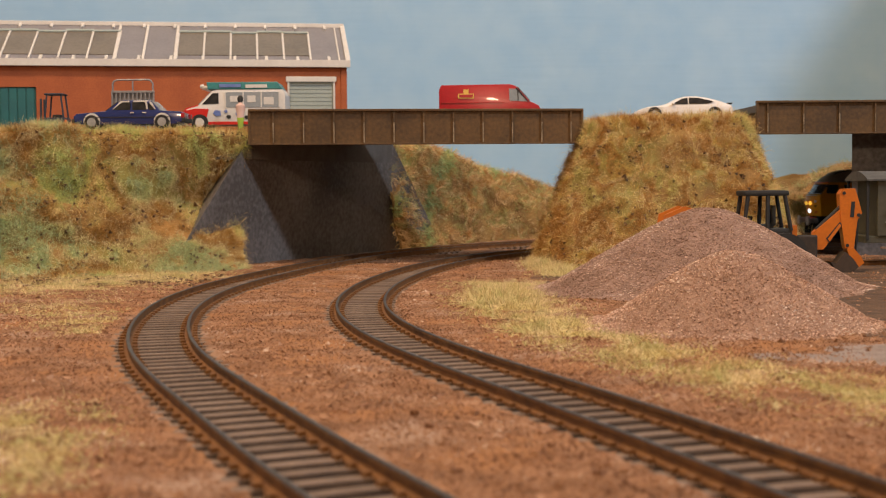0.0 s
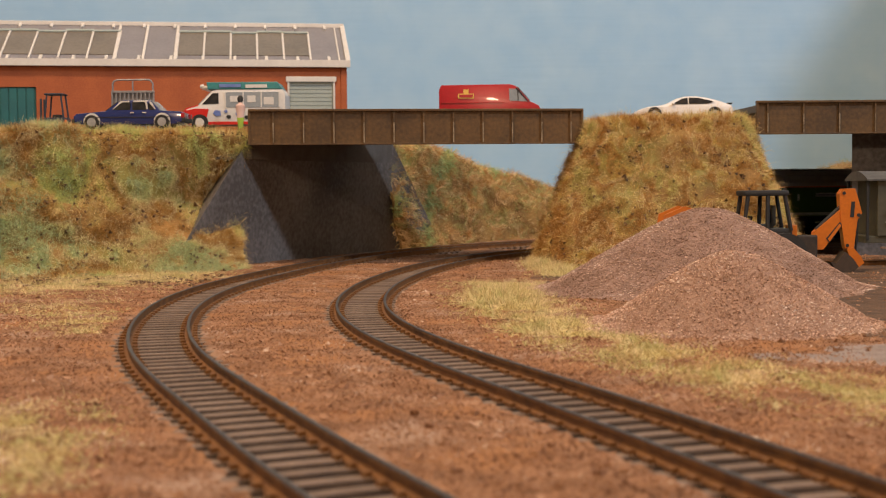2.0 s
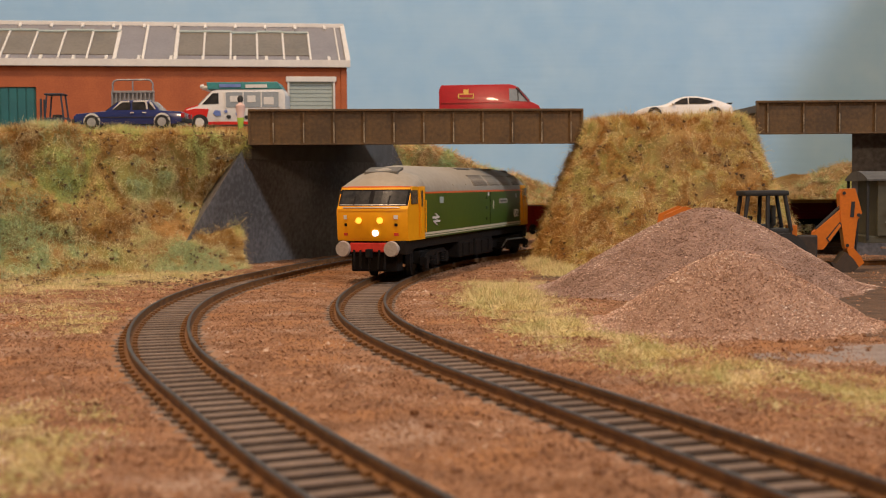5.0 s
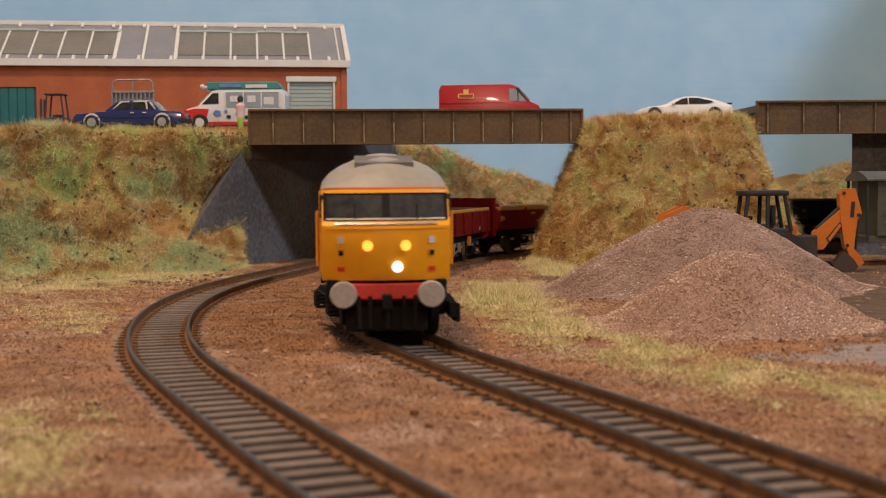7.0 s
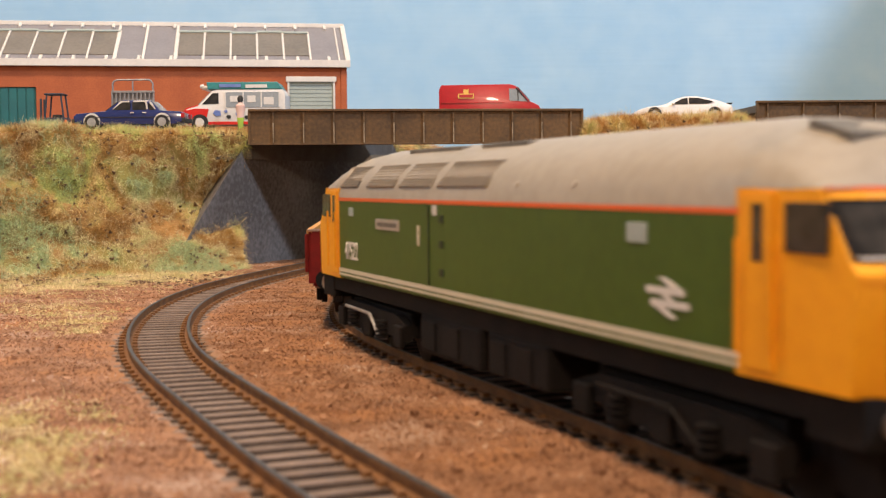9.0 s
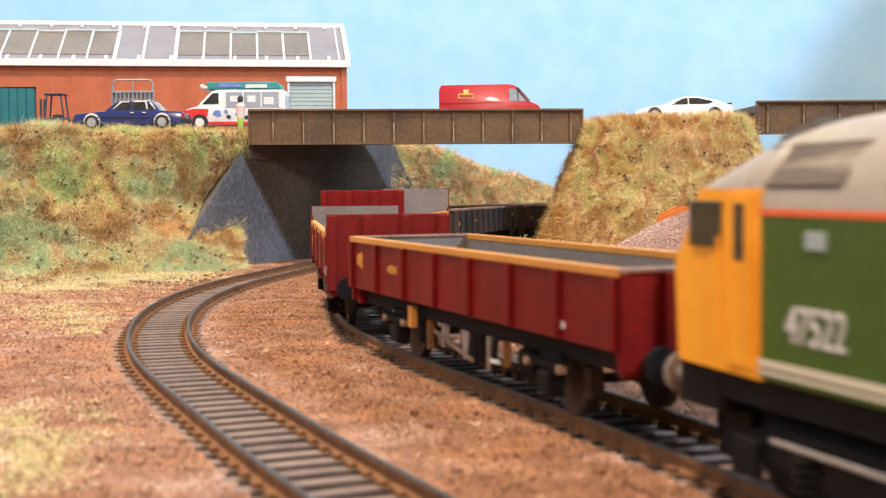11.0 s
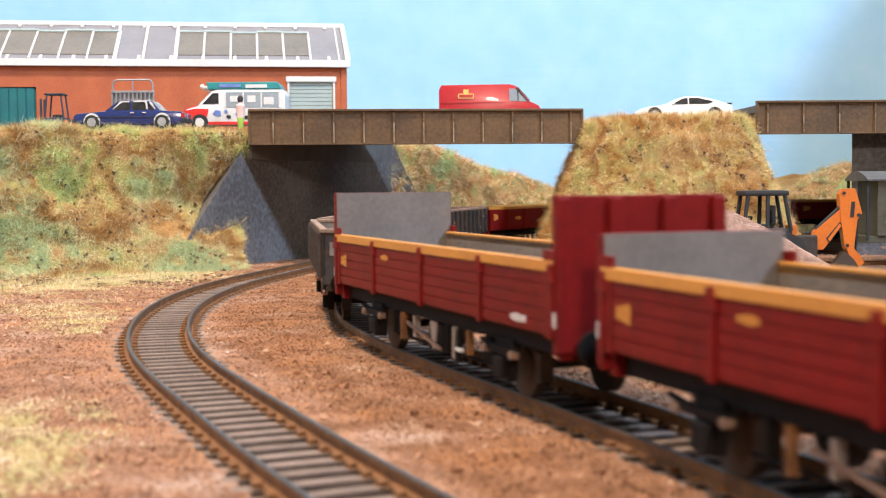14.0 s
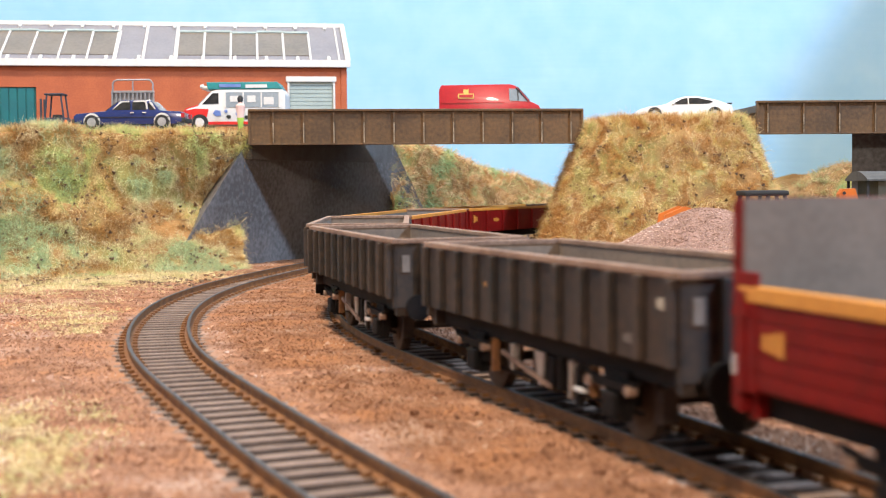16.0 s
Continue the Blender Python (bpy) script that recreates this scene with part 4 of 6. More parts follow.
    for bx in (74, -74):
        bogie = part("bogie", box(B(), -27, 27, -13, 13, 5.5, 11.5, 0.6), BLACK, t, "black three-axle bogie")
        bogie.matrix_basis = at_mm(bx, 0, 0)
        bogies.append((bogie, bx))
        for side in (-1, 1):
            f = B()
            y0, y1 = sorted((side * 13.6, side * 15.6))
            prism(f, [(-30, 5), (-30, 9), (-22, 11), (22, 11), (30, 9), (30, 5), (22, 6.2), (11, 4.6), (-11, 4.6), (-22, 6.2)], y0, y1)
            part("side_frame", f, BLACK, bogie)
            for x in (-27, 0, 27):
                ab = part("axle_box", box(B(), x - 3, x + 3, *sorted((side * 15.4, side * 16.8)), 3.6, 8.8, 0.5), BLACK, bogie)
            for x in (-13.5, 13.5):
                sp = B()
                for k in range(4):
                    cyl(sp, (x, side * 16.2, 4.6 + k * 1.2), (x, side * 16.2, 5.2 + k * 1.2), 2.0, 10)
                part("spring", sp, BLACK, bogie)
            pipe = B()
            cyl(pipe, (-20, side * 17.0, 9.6), (4, side * 17.0, 9.6), 0.4, 6)
            cyl(pipe, (4, side * 17.0, 9.6), (12, side * 17.0, 5.0), 0.4, 6)
            part("brake_pipe", pipe, STEEL if bx < 0 else BLACK, bogie)
        for x in (-27, 0, 27):
            wheels.append((wheelset(bogie, x, 7.4, BLACK), 7.4, x))
    return t, bogies, wheels


WAGON_RIM_GRILLE = mat("weathered_roof_grille", (0.27, 0.235, 0.18), (0.20, 0.17, 0.13), 400, 0.6, 0.2)
BLACKGREEN = mat("dark_green_gap", (0.02, 0.035, 0.01), (0.016, 0.03, 0.008), 200, 0.6, 0)


def wagon_chassis(t, half, base, r, beam):
    """Buffer beams, solebars, springs, brakes and wheels of a four-wheeled wagon."""
    part("solebar", box(B(), -half, half, -13.6, -12.0, 11.2, 15.4, 0.2), BLACK, t)
    part("solebar", box(B(), -half, half, 12.0, 13.6, 11.2, 15.4, 0.2), BLACK, t)
    part("floor", box(B(), -half, half, -15.5, 15.5, 15.2, 16.4), BLACK, t)
    for end in (-1, 1):
        part("headstock", box(B(), *sorted((end * half, end * (half - 2))), -15.5, 15.5, 11.0, 16.0, 0.2), beam, t)
        for y in (-11.4, 11.4):
            b = B()
            cyl(b, (end * half, y, 13.4), (end * (half + 4.2), y, 13.4), 1.6, 12)
            cyl(b, (end * (half + 4.2), y, 13.4), (end * (half + 5.2), y, 13.4), 3.1, 20)
            part("buffer", b, BLACK, t, "black round buffer", smooth=True)
        part("coupling", box(B(), *sorted((end * half, end * (half + 5))), -1.2, 1.2, 8.5, 11.5, 0.3), BLACK, t)
    wheels = []
    for x in (-base / 2, base / 2):
        wheels.append((wheelset(t, x, r), r, x))
        for side in (-1, 1):
            y0, y1 = sorted((side * 12.4, side * 14.2))
            part("w_iron", prism(B(), [(x - 4.5, 12), (x - 2.2, 3.6), (x + 2.2, 3.6), (x + 4.5, 12)], y0, y1), BLACK, t)
            part("axle_box", box(B(), x - 2.4, x + 2.4, *sorted((side * 14.0, side * 15.8)), 4.2, 8.4, 0.5), BLACK, t)
            part("leaf_spring", prism(B(), [(x - 10, 11.2), (x - 5, 9.0), (x + 5, 9.0), (x + 10, 11.2), (x + 5, 10.4), (x - 5, 10.4)], *sorted((side * 14.2, side * 15.4))), BLACK, t)
            for d in (-6.8, 6.8):
                st = B()
                cyl(st, (x + d, side * 14.4, 9.4), (x + d, side * 16.0, 9.4), 0.85, 10)
                part("spring_stop", st, WAGON_RIM, t, "pale round spring stop")
    for side in (-1, 1):
        part("brake_lever", prism(B(), [(-16, 9.0), (6, 5.2), (6, 6.0), (-16, 9.8)], *sorted((side * 14.2, side * 14.8))), WAGON_RIM, t)
        part("brake_cylinder", box(B(), -4, 5, *sorted((side * 9, side * 13.5)), 4.6, 10.8, 0.6), BLACK, t)
        for x, z0, z1, m in ((-26, 6.0, 11.4, BLACK), (-21, 4.8, 11.4, RUST), (-11.5, 6.4, 11.4, BUFFER), (9.5, 5.4, 11.4, BLACK), (14, 4.6, 11.4, BUFFER), (22, 6.2, 11.4, RUST)):
            part("brake_hanger", box(B(), x - 0.45, x + 0.45, *sorted((side * 13.0, side * 14.6)), z0, z1, 0.1), m, t, "rust-pale brake hanger" if m is not BLACK else "")
        part("pull_rod", box(B(), -34, 34, *sorted((side * 11.0, side * 11.6)), 4.6, 5.3, 0.1), BLACK, t)
        rack = part("brake_ratchet", prism(B(), [(16.5, 4.2), (18.2, 4.2), (18.8, 11.4), (17.4, 11.4)], *sorted((side * 14.2, side * 15.0))), BLACK, t)
        part("lever_grip", box(B(), 17.0, 20.6, *sorted((side * 14.4, side * 15.4)), 6.6, 7.4, 0.2), WHITE, rack, "white-painted lever grip")
        for x in (-base / 2, base / 2):
            for d in (-1, 1):
                part("brake_shoe", prism(B(), [(x + d * (r + 0.4), r - 2.6), (x + d * (r + 2.0), r - 2.2), (x + d * (r + 2.0), r + 3.4), (x + d * (r - 0.4), r + 3.4)], *sorted((side * 7.4, side * 10.2))), RUSTWHEEL, t)
        part("tank", box(B(), 24, 31, *sorted((side * 6, side * 12.6)), 5.6, 10.6, 1.2), BLACK, t)
        part("v_hanger", prism(B(), [(-1.5, 11.2), (2.5, 11.2), (0.9, 5.0), (0.1, 5.0)], *sorted((side * 13.7, side * 14.2))), BUFFER, t)
    return wheels


def lettering(t, x, wd, z, h, y0, y1, material):
    """Lettering too small to read, as a row of small blocks."""
    n = max(2, round(wd / 1.5))
    for i in range(n):
        a = x - wd / 2 + wd * i / n
        k = 0.55 + 0.35 * ((i * 7 + 3) % 3) / 2
        part("lettering_bar", box(B(), a, a + wd / n * 0.72, y0, y1, z + h * (1 - k) * 0.5, z + h * (0.5 + k * 0.5)), material, t)


def open_box(parent, half, w, z0, z1, outer, inner, thick=1.0):
    for side in (-1, 1):
        part("side", box(B(), -half, half, *sorted((side * w, side * (w - thick))), z0, z1, 0.12), outer, parent)
        part("side_lining", box(B(), -half + 1, half - 1, *sorted((side * (w - thick - 0.3), side * (w - thick))), z0 + 0.4, z1 - 0.3), inner, parent, "grey inner lining")
    part("load_floor", box(B(), -half + 1, half - 1, -w + 1.2, w - 1.2, z0, z0 + 0.8), inner, parent)


def ribbed_wagon():
    t = thing("open_wagon", pose(0, 0, 0), "empty maroon steel open wagon with yellow top band and grey inside", "wagon", "wagons of the train")
    half, w = 73, 16.8
    wheels = wagon_chassis(t, half - 1, 84, 6.3, WAGON_RED)
    open_box(t, half, w, 15.2, 28.0, WAGON_RED, WAGON_GREY)
    for end in (-1, 1):
        part("end_panel", box(B(), *sorted((end * half, end * (half - 1.2))), -w, w, 12.0, 28.0, 0.12), WAGON_RED, t)
        part("end_lining", box(B(), *sorted((end * (half - 1.2), end * (half - 1.5))), -w + 1, w - 1, 15.6, 27.8), WAGON_GREY, t)
        for y in (-8, 8):
            part("end_rib", box(B(), *sorted((end * half, end * (half + 1.2))), y - 1, y + 1, 13, 27.8, 0.2), WAGON_RED, t)
        part("end_rim", box(B(), *sorted((end * (half + 0.4), end * (half - 1.8))), -w - 0.3, w + 0.3, 28.0, 28.7, 0.15), WAGON_RIM, t)
    for side in (-1, 1):
        part("top_band", box(B(), -half, half, *sorted((side * (w + 0.45), side * (w - 1.4))), 27.2, 28.7, 0.2), WAGON_YELLOW, t, "yellow top band")
        for x in np.linspace(-half + 1.6, half - 1.6, 8):
            part("side_rib", box(B(), x - 1.1, x + 1.1, *sorted((side * w, side * (w + 1.1))), 15.4, 27.2, 0.25), WAGON_RED, t)
        for x, wd, z, h, m in ((-half + 8, 5, 20.5, 4.5, WAGON_YELLOW), (-half + 34, 7, 20.5, 2.6, WAGON_YELLOW), (half - 22, 6, 16.8, 2.0, WHITE)):
            lettering(t, x * -side, wd, z, h, *sorted((side * (w - 0.2), side * (w + 0.1))), m)
        part("tie_down", box(B(), -30, -27.6, *sorted((side * 14.6, side * 16.2)), 9.0, 14.0, 0.2), WAGON_YELLOW, t)
    return t, wheels, 73


def plank_wagon(tall):
    t = thing("open_wagon", pose(0, 0, 0), "maroon plank-sided open wagon with tall end bulkheads and yellow top band", "wagon", "wagons of the train")
    half, w = 70.3, 16.6
    wheels = wagon_chassis(t, half - 1, 82, 6.3, WAGON_RED)
    open_box(t, half, w, 15.2, 28.4, WAGON_RED, WAGON_PLANK)
    for side in (-1, 1):
        for k in range(5):
            part("plank", box(B(), -half + 1, half - 1, *sorted((side * w, side * (w + 0.35))), 15.6 + 2.2 * k, 17.6 + 2.2 * k, 0.12), WAGON_RED, t)
        part("top_band", box(B(), -half + 1, half - 1, *sorted((side * (w + 0.6), side * (w - 1.3))), 26.6, 28.7, 0.2), WAGON_YELLOW, t, "yellow top band")
        for x in (-half + 1.8, -half / 2, 0, half / 2, half - 1.8):
            part("stanchion", box(B(), x - 1.0, x + 1.0, *sorted((side * w, side * (w + 0.9))), 14.8, 28.0, 0.2), WAGON_RED, t)
            part("latch", prism(B(), [(x - 2, 24.8), (x + 2, 24.8), (x + 0.8, 27.4), (x - 0.8, 27.4)], *sorted((side * (w + 0.6), side * (w + 1.0)))), WAGON_RED, t)
        for x, wd, z, h, m in ((-half + 9, 5, 20, 3.6, WAGON_YELLOW), (-26, 5.5, 23.4, 1.8, WAGON_YELLOW), (half - 16, 7, 16.4, 1.9, WHITE)):
            lettering(t, x * -side, wd, z, h, *sorted((side * (w + 0.2), side * (w + 0.45))), m)
    for end in (-1, 1):
        part("bulkhead", box(B(), *sorted((end * half, end * (half - 1.4))), -w - 0.4, w + 0.4, 12.0, tall, 0.2), WAGON_RED, t, "tall maroon end bulkhead")
        part("bulkhead_lining", box(B(), *sorted((end * (half - 1.4), end * (half - 1.8))), -w - 0.1, w + 0.1, 16, tall - 0.05), WAGON_GREY, t, "grey inside of the bulkhead")
        for y in (-15.6, -5.4, 5.4, 15.6):
            part("bulkhead_rib", box(B(), *sorted((end * half, end * (half + 0.9))), y - 1.3, y + 1.3, 12.5, tall - 0.4, 0.3), WAGON_RED, t)
        part("wing_plate", box(B(), *sorted((end * half, end * (half - 5))), -w - 0.55, -w + 0.2, 15, 30.5, 0.15), WAGON_RED, t)
        part("wing_plate", box(B(), *sorted((end * half, end * (half - 5))), w - 0.2, w + 0.55, 15, 30.5, 0.15), WAGON_RED, t)
        for z in (17.0,):
            part("end_label", box(B(), *sorted((end * (half + 0.2), end * (half - 2.4))), -w - 0.65, -w - 0.5, z, z + 2.6), WHITE, t)
    return t, wheels, 70.3


def dark_wagon():
    t = thing("open_wagon", pose(0, 0, 0), "weathered black ribbed box wagon with a worn pale rim", "wagon", "wagons of the train")
    half, w = 54, 16.6
    wheels = wagon_chassis(t, half - 1, 60, 6.3, WAGON_DARK)
    open_box(t, half, w, 15.0, 28.4, WAGON_DARK, WAGON_PLANK)
    for end in (-1, 1):
        part("end_panel", box(B(), *sorted((end * half, end * (half - 1.2))), -w, w, 13.0, 28.4, 0.15), WAGON_DARK, t)
        part("end_lining", box(B(), *sorted((end * (half - 1.2), end * (half - 1.5))), -w + 1, w - 1, 15.6, 28.2), WAGON_PLANK, t)
        part("end_rim", box(B(), *sorted((end * (half + 0.6), end * (half - 1.8))), -w - 0.5, w + 0.5, 28.2, 29.4, 0.25), WAGON_RIM, t, "worn pale rim")
        for y in (-9, 0, 9):
            part("end_rib", box(B(), *sorted((end * half, end * (half + 1.3))), y - 1.1, y + 1.1, 14, 28.2, 0.25), WAGON_DARK, t)
        part("end_label", box(B(), *sorted((end * (half + 0.1), end * (half + 0.3))), -14.5, -12.6, 21.5, 25.5), WAGON_GREY, t)
    for side in (-1, 1):
        part("side_rim", box(B(), -half + 1.8, half - 1.8, *sorted((side * (w + 0.5), side * (w - 1.5))), 28.2, 29.4, 0.25), WAGON_RIM, t, "worn pale rim")
        for x in np.linspace(-half + 1.4, half - 1.4, 12):
            part("side_rib", box(B(), x - 1.0, x + 1.0, *sorted((side * w, side * (w + 1.4))), 15.2, 28.2, 0.3), WAGON_DARK, t)
        for x, wd, z, h, m in ((-half + 9, 3.0, 19.5, 3.6, RIM_OCHRE), (-half + 36, 3.6, 21.6, 1.6, RIM_OCHRE), (half - 5, 2.6, 23.0, 2.6, CREAM), (half - 14, 5, 17.0, 2.2, WAGON_GREY)):
            lettering(t, x * -side, wd, z, h, *sorted((side * (w - 0.2), side * (w + 0.15))), m)
    return t, wheels, 54


RIM_OCHRE = mat("faded_ochre_lettering", (0.42, 0.22, 0.06), (0.25, 0.13, 0.05), 900, 0.7, 0.1)
WAGON_PLANK = mat("grey_brown_wagon_planks", (0.25, 0.19, 0.14), (0.17, 0.13, 0.10), 200, 0.8, 0.3)

LOCO, LOCO_BOGIES, LOCO_WHEELS = build_loco()
WAGONS = []
for make, *sizes in ((ribbed_wagon,), (plank_wagon, 34.0), (plank_wagon, 40.0), (dark_wagon,), (dark_wagon,), (dark_wagon,), (ribbed_wagon,), (ribbed_wagon,), (ribbed_wagon,)):
    WAGONS.append(make(*sizes))

# where the front of the locomotive stands along the inner track, by the second
FRONT = [(0, 929), (1.2, 826), (2.4, 720), (3.0, 651), (3.5, 590), (4.0, 526), (6.3, 264), (7.0, 176), (7.5, 124), (8.0, 75), (8.5, 25.5), (9.0, -24.5), (16.0, -717.5)]


def run(t):
    ts = [r[0] for r in FRONT]
    return float(np.interp(t, ts, [r[1] for r in FRONT]))


def stand(s_front_axle, s_rear_axle):
    xf, yf, _ = on_track(TRACK_B, s_front_axle)
    xr, yr, _ = on_track(TRACK_B, s_rear_axle)
    return at_mm((xf + xr) / 2, (yf + yr) / 2, RAILHEAD, math.degrees(math.atan2(yf - yr, xf - xr)))


def spin(wheel, x, r, times):
    walk(wheel, [(t, pose(x * MM, 0, r * MM, 0, math.degrees((run(0) - run(t)) / r), 0)) for t in times])


def motions():
    times = [0.25 * i for i in range(65)]
    fast = [i / 15.0 for i in range(241)]
    walk(LOCO, [(t, stand(run(t) + 122 - 74, run(t) + 122 + 74)) for t in times])
    for bogie, bx in LOCO_BOGIES:
        rows = []
        for t in times:
            s = run(t) + 122 - bx
            body = stand(run(t) + 122 - 74, run(t) + 122 + 74)
            turn = (body.inverted() @ stand(s - 20, s + 20)).to_euler().z
            rows.append((t, at_mm(bx, 0, 0, math.degrees(turn))))
        walk(bogie, rows)
    for wheel, r, x in LOCO_WHEELS:
        spin(wheel, x, r, fast)
    behind = 244 + 4.5 + 6
    for wagon, wheels, half in WAGONS:
        centre = behind + 5.2 + half
        base = abs(wheels[0][2])
        walk(wagon, [(t, stand(run(t) + centre - base, run(t) + centre + base)) for t in times])
        for wheel, r, x in wheels:
            spin(wheel, x, r, fast)
        behind = centre + half + 5.2 + 6


# ---- works building on the yard ----
GLASSY = mat("pale_blue_shaded_glass", (0.26, 0.29, 0.31), (0.33, 0.36, 0.38), 300, 0.12, 0)


def works_building():
    t = thing("works_building", at_mm(-69, 925, 79.4, 8.4), "orange-red brick works with white-trimmed glazed grey roof", "building")
    L = 440
    eave, ridge, deep = 54.5, 87.5, 60.0
    w = B()
    for x0, x1, z0, z1 in ((-9, 0, 0, eave), (-41, -9, 40.5, eave), (-216, -41, 0, eave), (-300, -216, 36, eave), (-L, -300, 0, eave)):
        box(w, x0, x1, 0, 4, z0, z1)
    part("front_wall", w, BRICK, t)
    g = B()
    loft(g, [[(0, 4, 0), (0, 2 * deep, 0), (0, 2 * deep, eave), (0, deep, ridge - 2), (0, 4, eave)], [(-4, 4, 0), (-4, 2 * deep, 0), (-4, 2 * deep, eave), (-4, deep, ridge - 2), (-4, 4, eave)]])
    part("gable_wall", g, BRICK, t)
    part("rear_wall", box(B(), -L, 0, 2 * deep, 2 * deep + 4, 0, eave), BRICK, t)
    part("pier_strip", box(B(), -3.5, 0.6, -1.0, 0.2, 0, eave), BRICK, t)
    roof = B()
    for s in (1, -1):
        y0, y1 = (-2, deep) if s > 0 else (2 * deep + 2, deep)
        loft(roof, [[(2, y0, eave - 0.5), (2, y1, ridge - 0.5), (2, y1, ridge - 2.5), (2, y0, eave - 2.5)], [(-L, y0, eave - 0.5), (-L, y1, ridge - 0.5), (-L, y1, ridge - 2.5), (-L, y0, eave - 2.5)]])
    rf = part("roof", roof, ROOF_GREY, t, "grey sheeted roof slope")

    def on_roof(u, out):
        return -2 + (deep + 2) * u - out * 0.47, eave - 0.5 + (ridge - eave) * u + out * 0.88

    def roof_slab(x0, x1, u0, u1, o0, o1):
        bm = B()
        a, b, c, d = on_roof(u0, o1), on_roof(u1, o1), on_roof(u1, o0), on_roof(u0, o0)
        return loft(bm, [[(x0, *a), (x0, *b), (x0, *c), (x0, *d)], [(x1, *a), (x1, *b), (x1, *c), (x1, *d)]])

    part("eaves_board", box(B(), -L, 3, -4.0, -1.8, eave - 4.0, eave + 1.0, 0.2), WHITE, t, "white eaves board")
    part("ridge_trim", box(B(), -L, 2.5, deep - 2.5, deep + 2.5, ridge - 1.5, ridge + 1.6, 0.3), WHITE, t, "white ridge trim")
    part("verge_board", roof_slab(0, 3.2, 0, 1, -1, 1.6), WHITE, t, "white verge board")
    part("verge_board", roof_slab(-5, -4, 0, 1, -0.2, 0.7), WHITE, t)
    for first, step, count in ((-25, -19, 5), (-162, -19.6, 7)):
        for i in range(count):
            x = first + step * i
            jig = 0.02 * math.sin(i * 2.3)
            part("roof_pane", roof_slab(x + step + 0.9, x - 0.9, 0.16, 0.76 + jig, 0.1, 0.55), GLAZE, rf, "dusty brown roof glazing")
            part("curled_strip", roof_slab(x + step, x, 0.76 + jig, 0.80 + jig, 0.4, 1.5), SHUTTER, rf)
        for i in range(count + 1):
            x = first + step * i
            part("glazing_bar", roof_slab(x - 0.7, x + 0.7, 0.05, 0.80, 0.0, 1.0), WHITE, rf)
    for i in range(16):
        x = -12 - 22.3 * i
        part("bracket", roof_slab(x - 1.0, x + 1.0, 0.0, 0.10, 0.2, 1.8), WHITE, rf)
        part("bracket", roof_slab(x - 1.0, x + 1.0, 0.88, 1.0, 0.2, 1.6), WHITE, rf)
    for x in (-143, -163, -121):
        part("sheet_joint", roof_slab(x - 0.9, x + 0.9, 0.0, 1.0, 0.0, 1.1), WHITE, rf)
    sh = part("roller_shutter", box(B(), -40.5, -9.5, 1.8, 2.6, 0, 40.4), SHUTTER, t, "grey-green roller shutter, closed")
    for k in range(14):
        part("slat", box(B(), -40.5, -9.5, 1.0, 1.9, 2.9 * k, 2.9 * k + 2.6, 0.3), SHUTTER, sh)
    part("lintel", box(B(), -43, -7, -1.2, 1.0, 40.2, 44.0, 0.3), WHITE, t, "white shutter box")
    part("door_post", box(B(), -42, -40.6, -0.6, 1, 0, 40.2, 0.2), WHITE, t)
    part("door_post", box(B(), -9.4, -8, -0.6, 1, 0, 40.2, 0.2), WHITE, t)
    door = part("teal_door", box(B(), -299.5, -216.5, 1.5, 3, 0, 35.8), TEAL, t, "teal painted double door, closed")
    for i in range(14):
        part("board", box(B(), -298 + 5.8 * i, -293 + 5.8 * i, 0.7, 1.6, 0.5, 35.2, 0.2), TEAL, door)
    part("door_pane", box(B(), -262, -254, 0.2, 1.0, 20, 27, 0.2), WINDOW, door, "small dark door pane")
    return t


works_building()

# ---- road vehicles ----
BLUE = mat("navy_blue_car_paint", (0.022, 0.035, 0.14), (0.018, 0.028, 0.11), 200, 0.25, 0, coat=0.5)
VAN_RED = mat("red_van_paint", (0.42, 0.012, 0.018), (0.36, 0.010, 0.015), 200, 0.3, 0, coat=0.4)
CAR_WHITE = mat("pale_car_paint", (0.74, 0.71, 0.68), (0.70, 0.66, 0.63), 200, 0.25, 0, coat=0.5)
ICE_RED = mat("bright_red_paint", (0.62, 0.02, 0.015), (0.55, 0.018, 0.012), 200, 0.3, 0, coat=0.3)
ICE_TEAL = mat("teal_sign_board", (0.02, 0.20, 0.20), (0.016, 0.16, 0.17), 300, 0.4, 0)
ICE_BLUE = mat("blue_picture_patch", (0.10, 0.16, 0.42), (0.18, 0.25, 0.50), 900, 0.4, 0)
RUBBER = mat("black_tyre", (0.012, 0.012, 0.012), (0.02, 0.02, 0.02), 400, 0.7, 0.1)
CHROME = mat("chrome_trim", (0.70, 0.68, 0.64), (0.62, 0.60, 0.56), 300, 0.3, 0, metal=0.15)
ALLOY = mat("pale_alloy", (0.42, 0.42, 0.42), (0.30, 0.30, 0.30), 500, 0.35, 0, metal=0.2)
TAIL = mat("red_tail_lamp", (0.40, 0.02, 0.02), (0.35, 0.02, 0.02), 300, 0.2, 0)
BADGE = mat("yellow_badge", (0.75, 0.48, 0.10), (0.68, 0.42, 0.08), 300, 0.4, 0)
FIG_GREEN = mat("lime_green_cloth", (0.36, 0.52, 0.06), (0.30, 0.45, 0.05), 500, 0.7, 0)
PINK = mat("pale_pink_paint", (0.72, 0.50, 0.44), (0.66, 0.44, 0.38), 500, 0.6, 0)


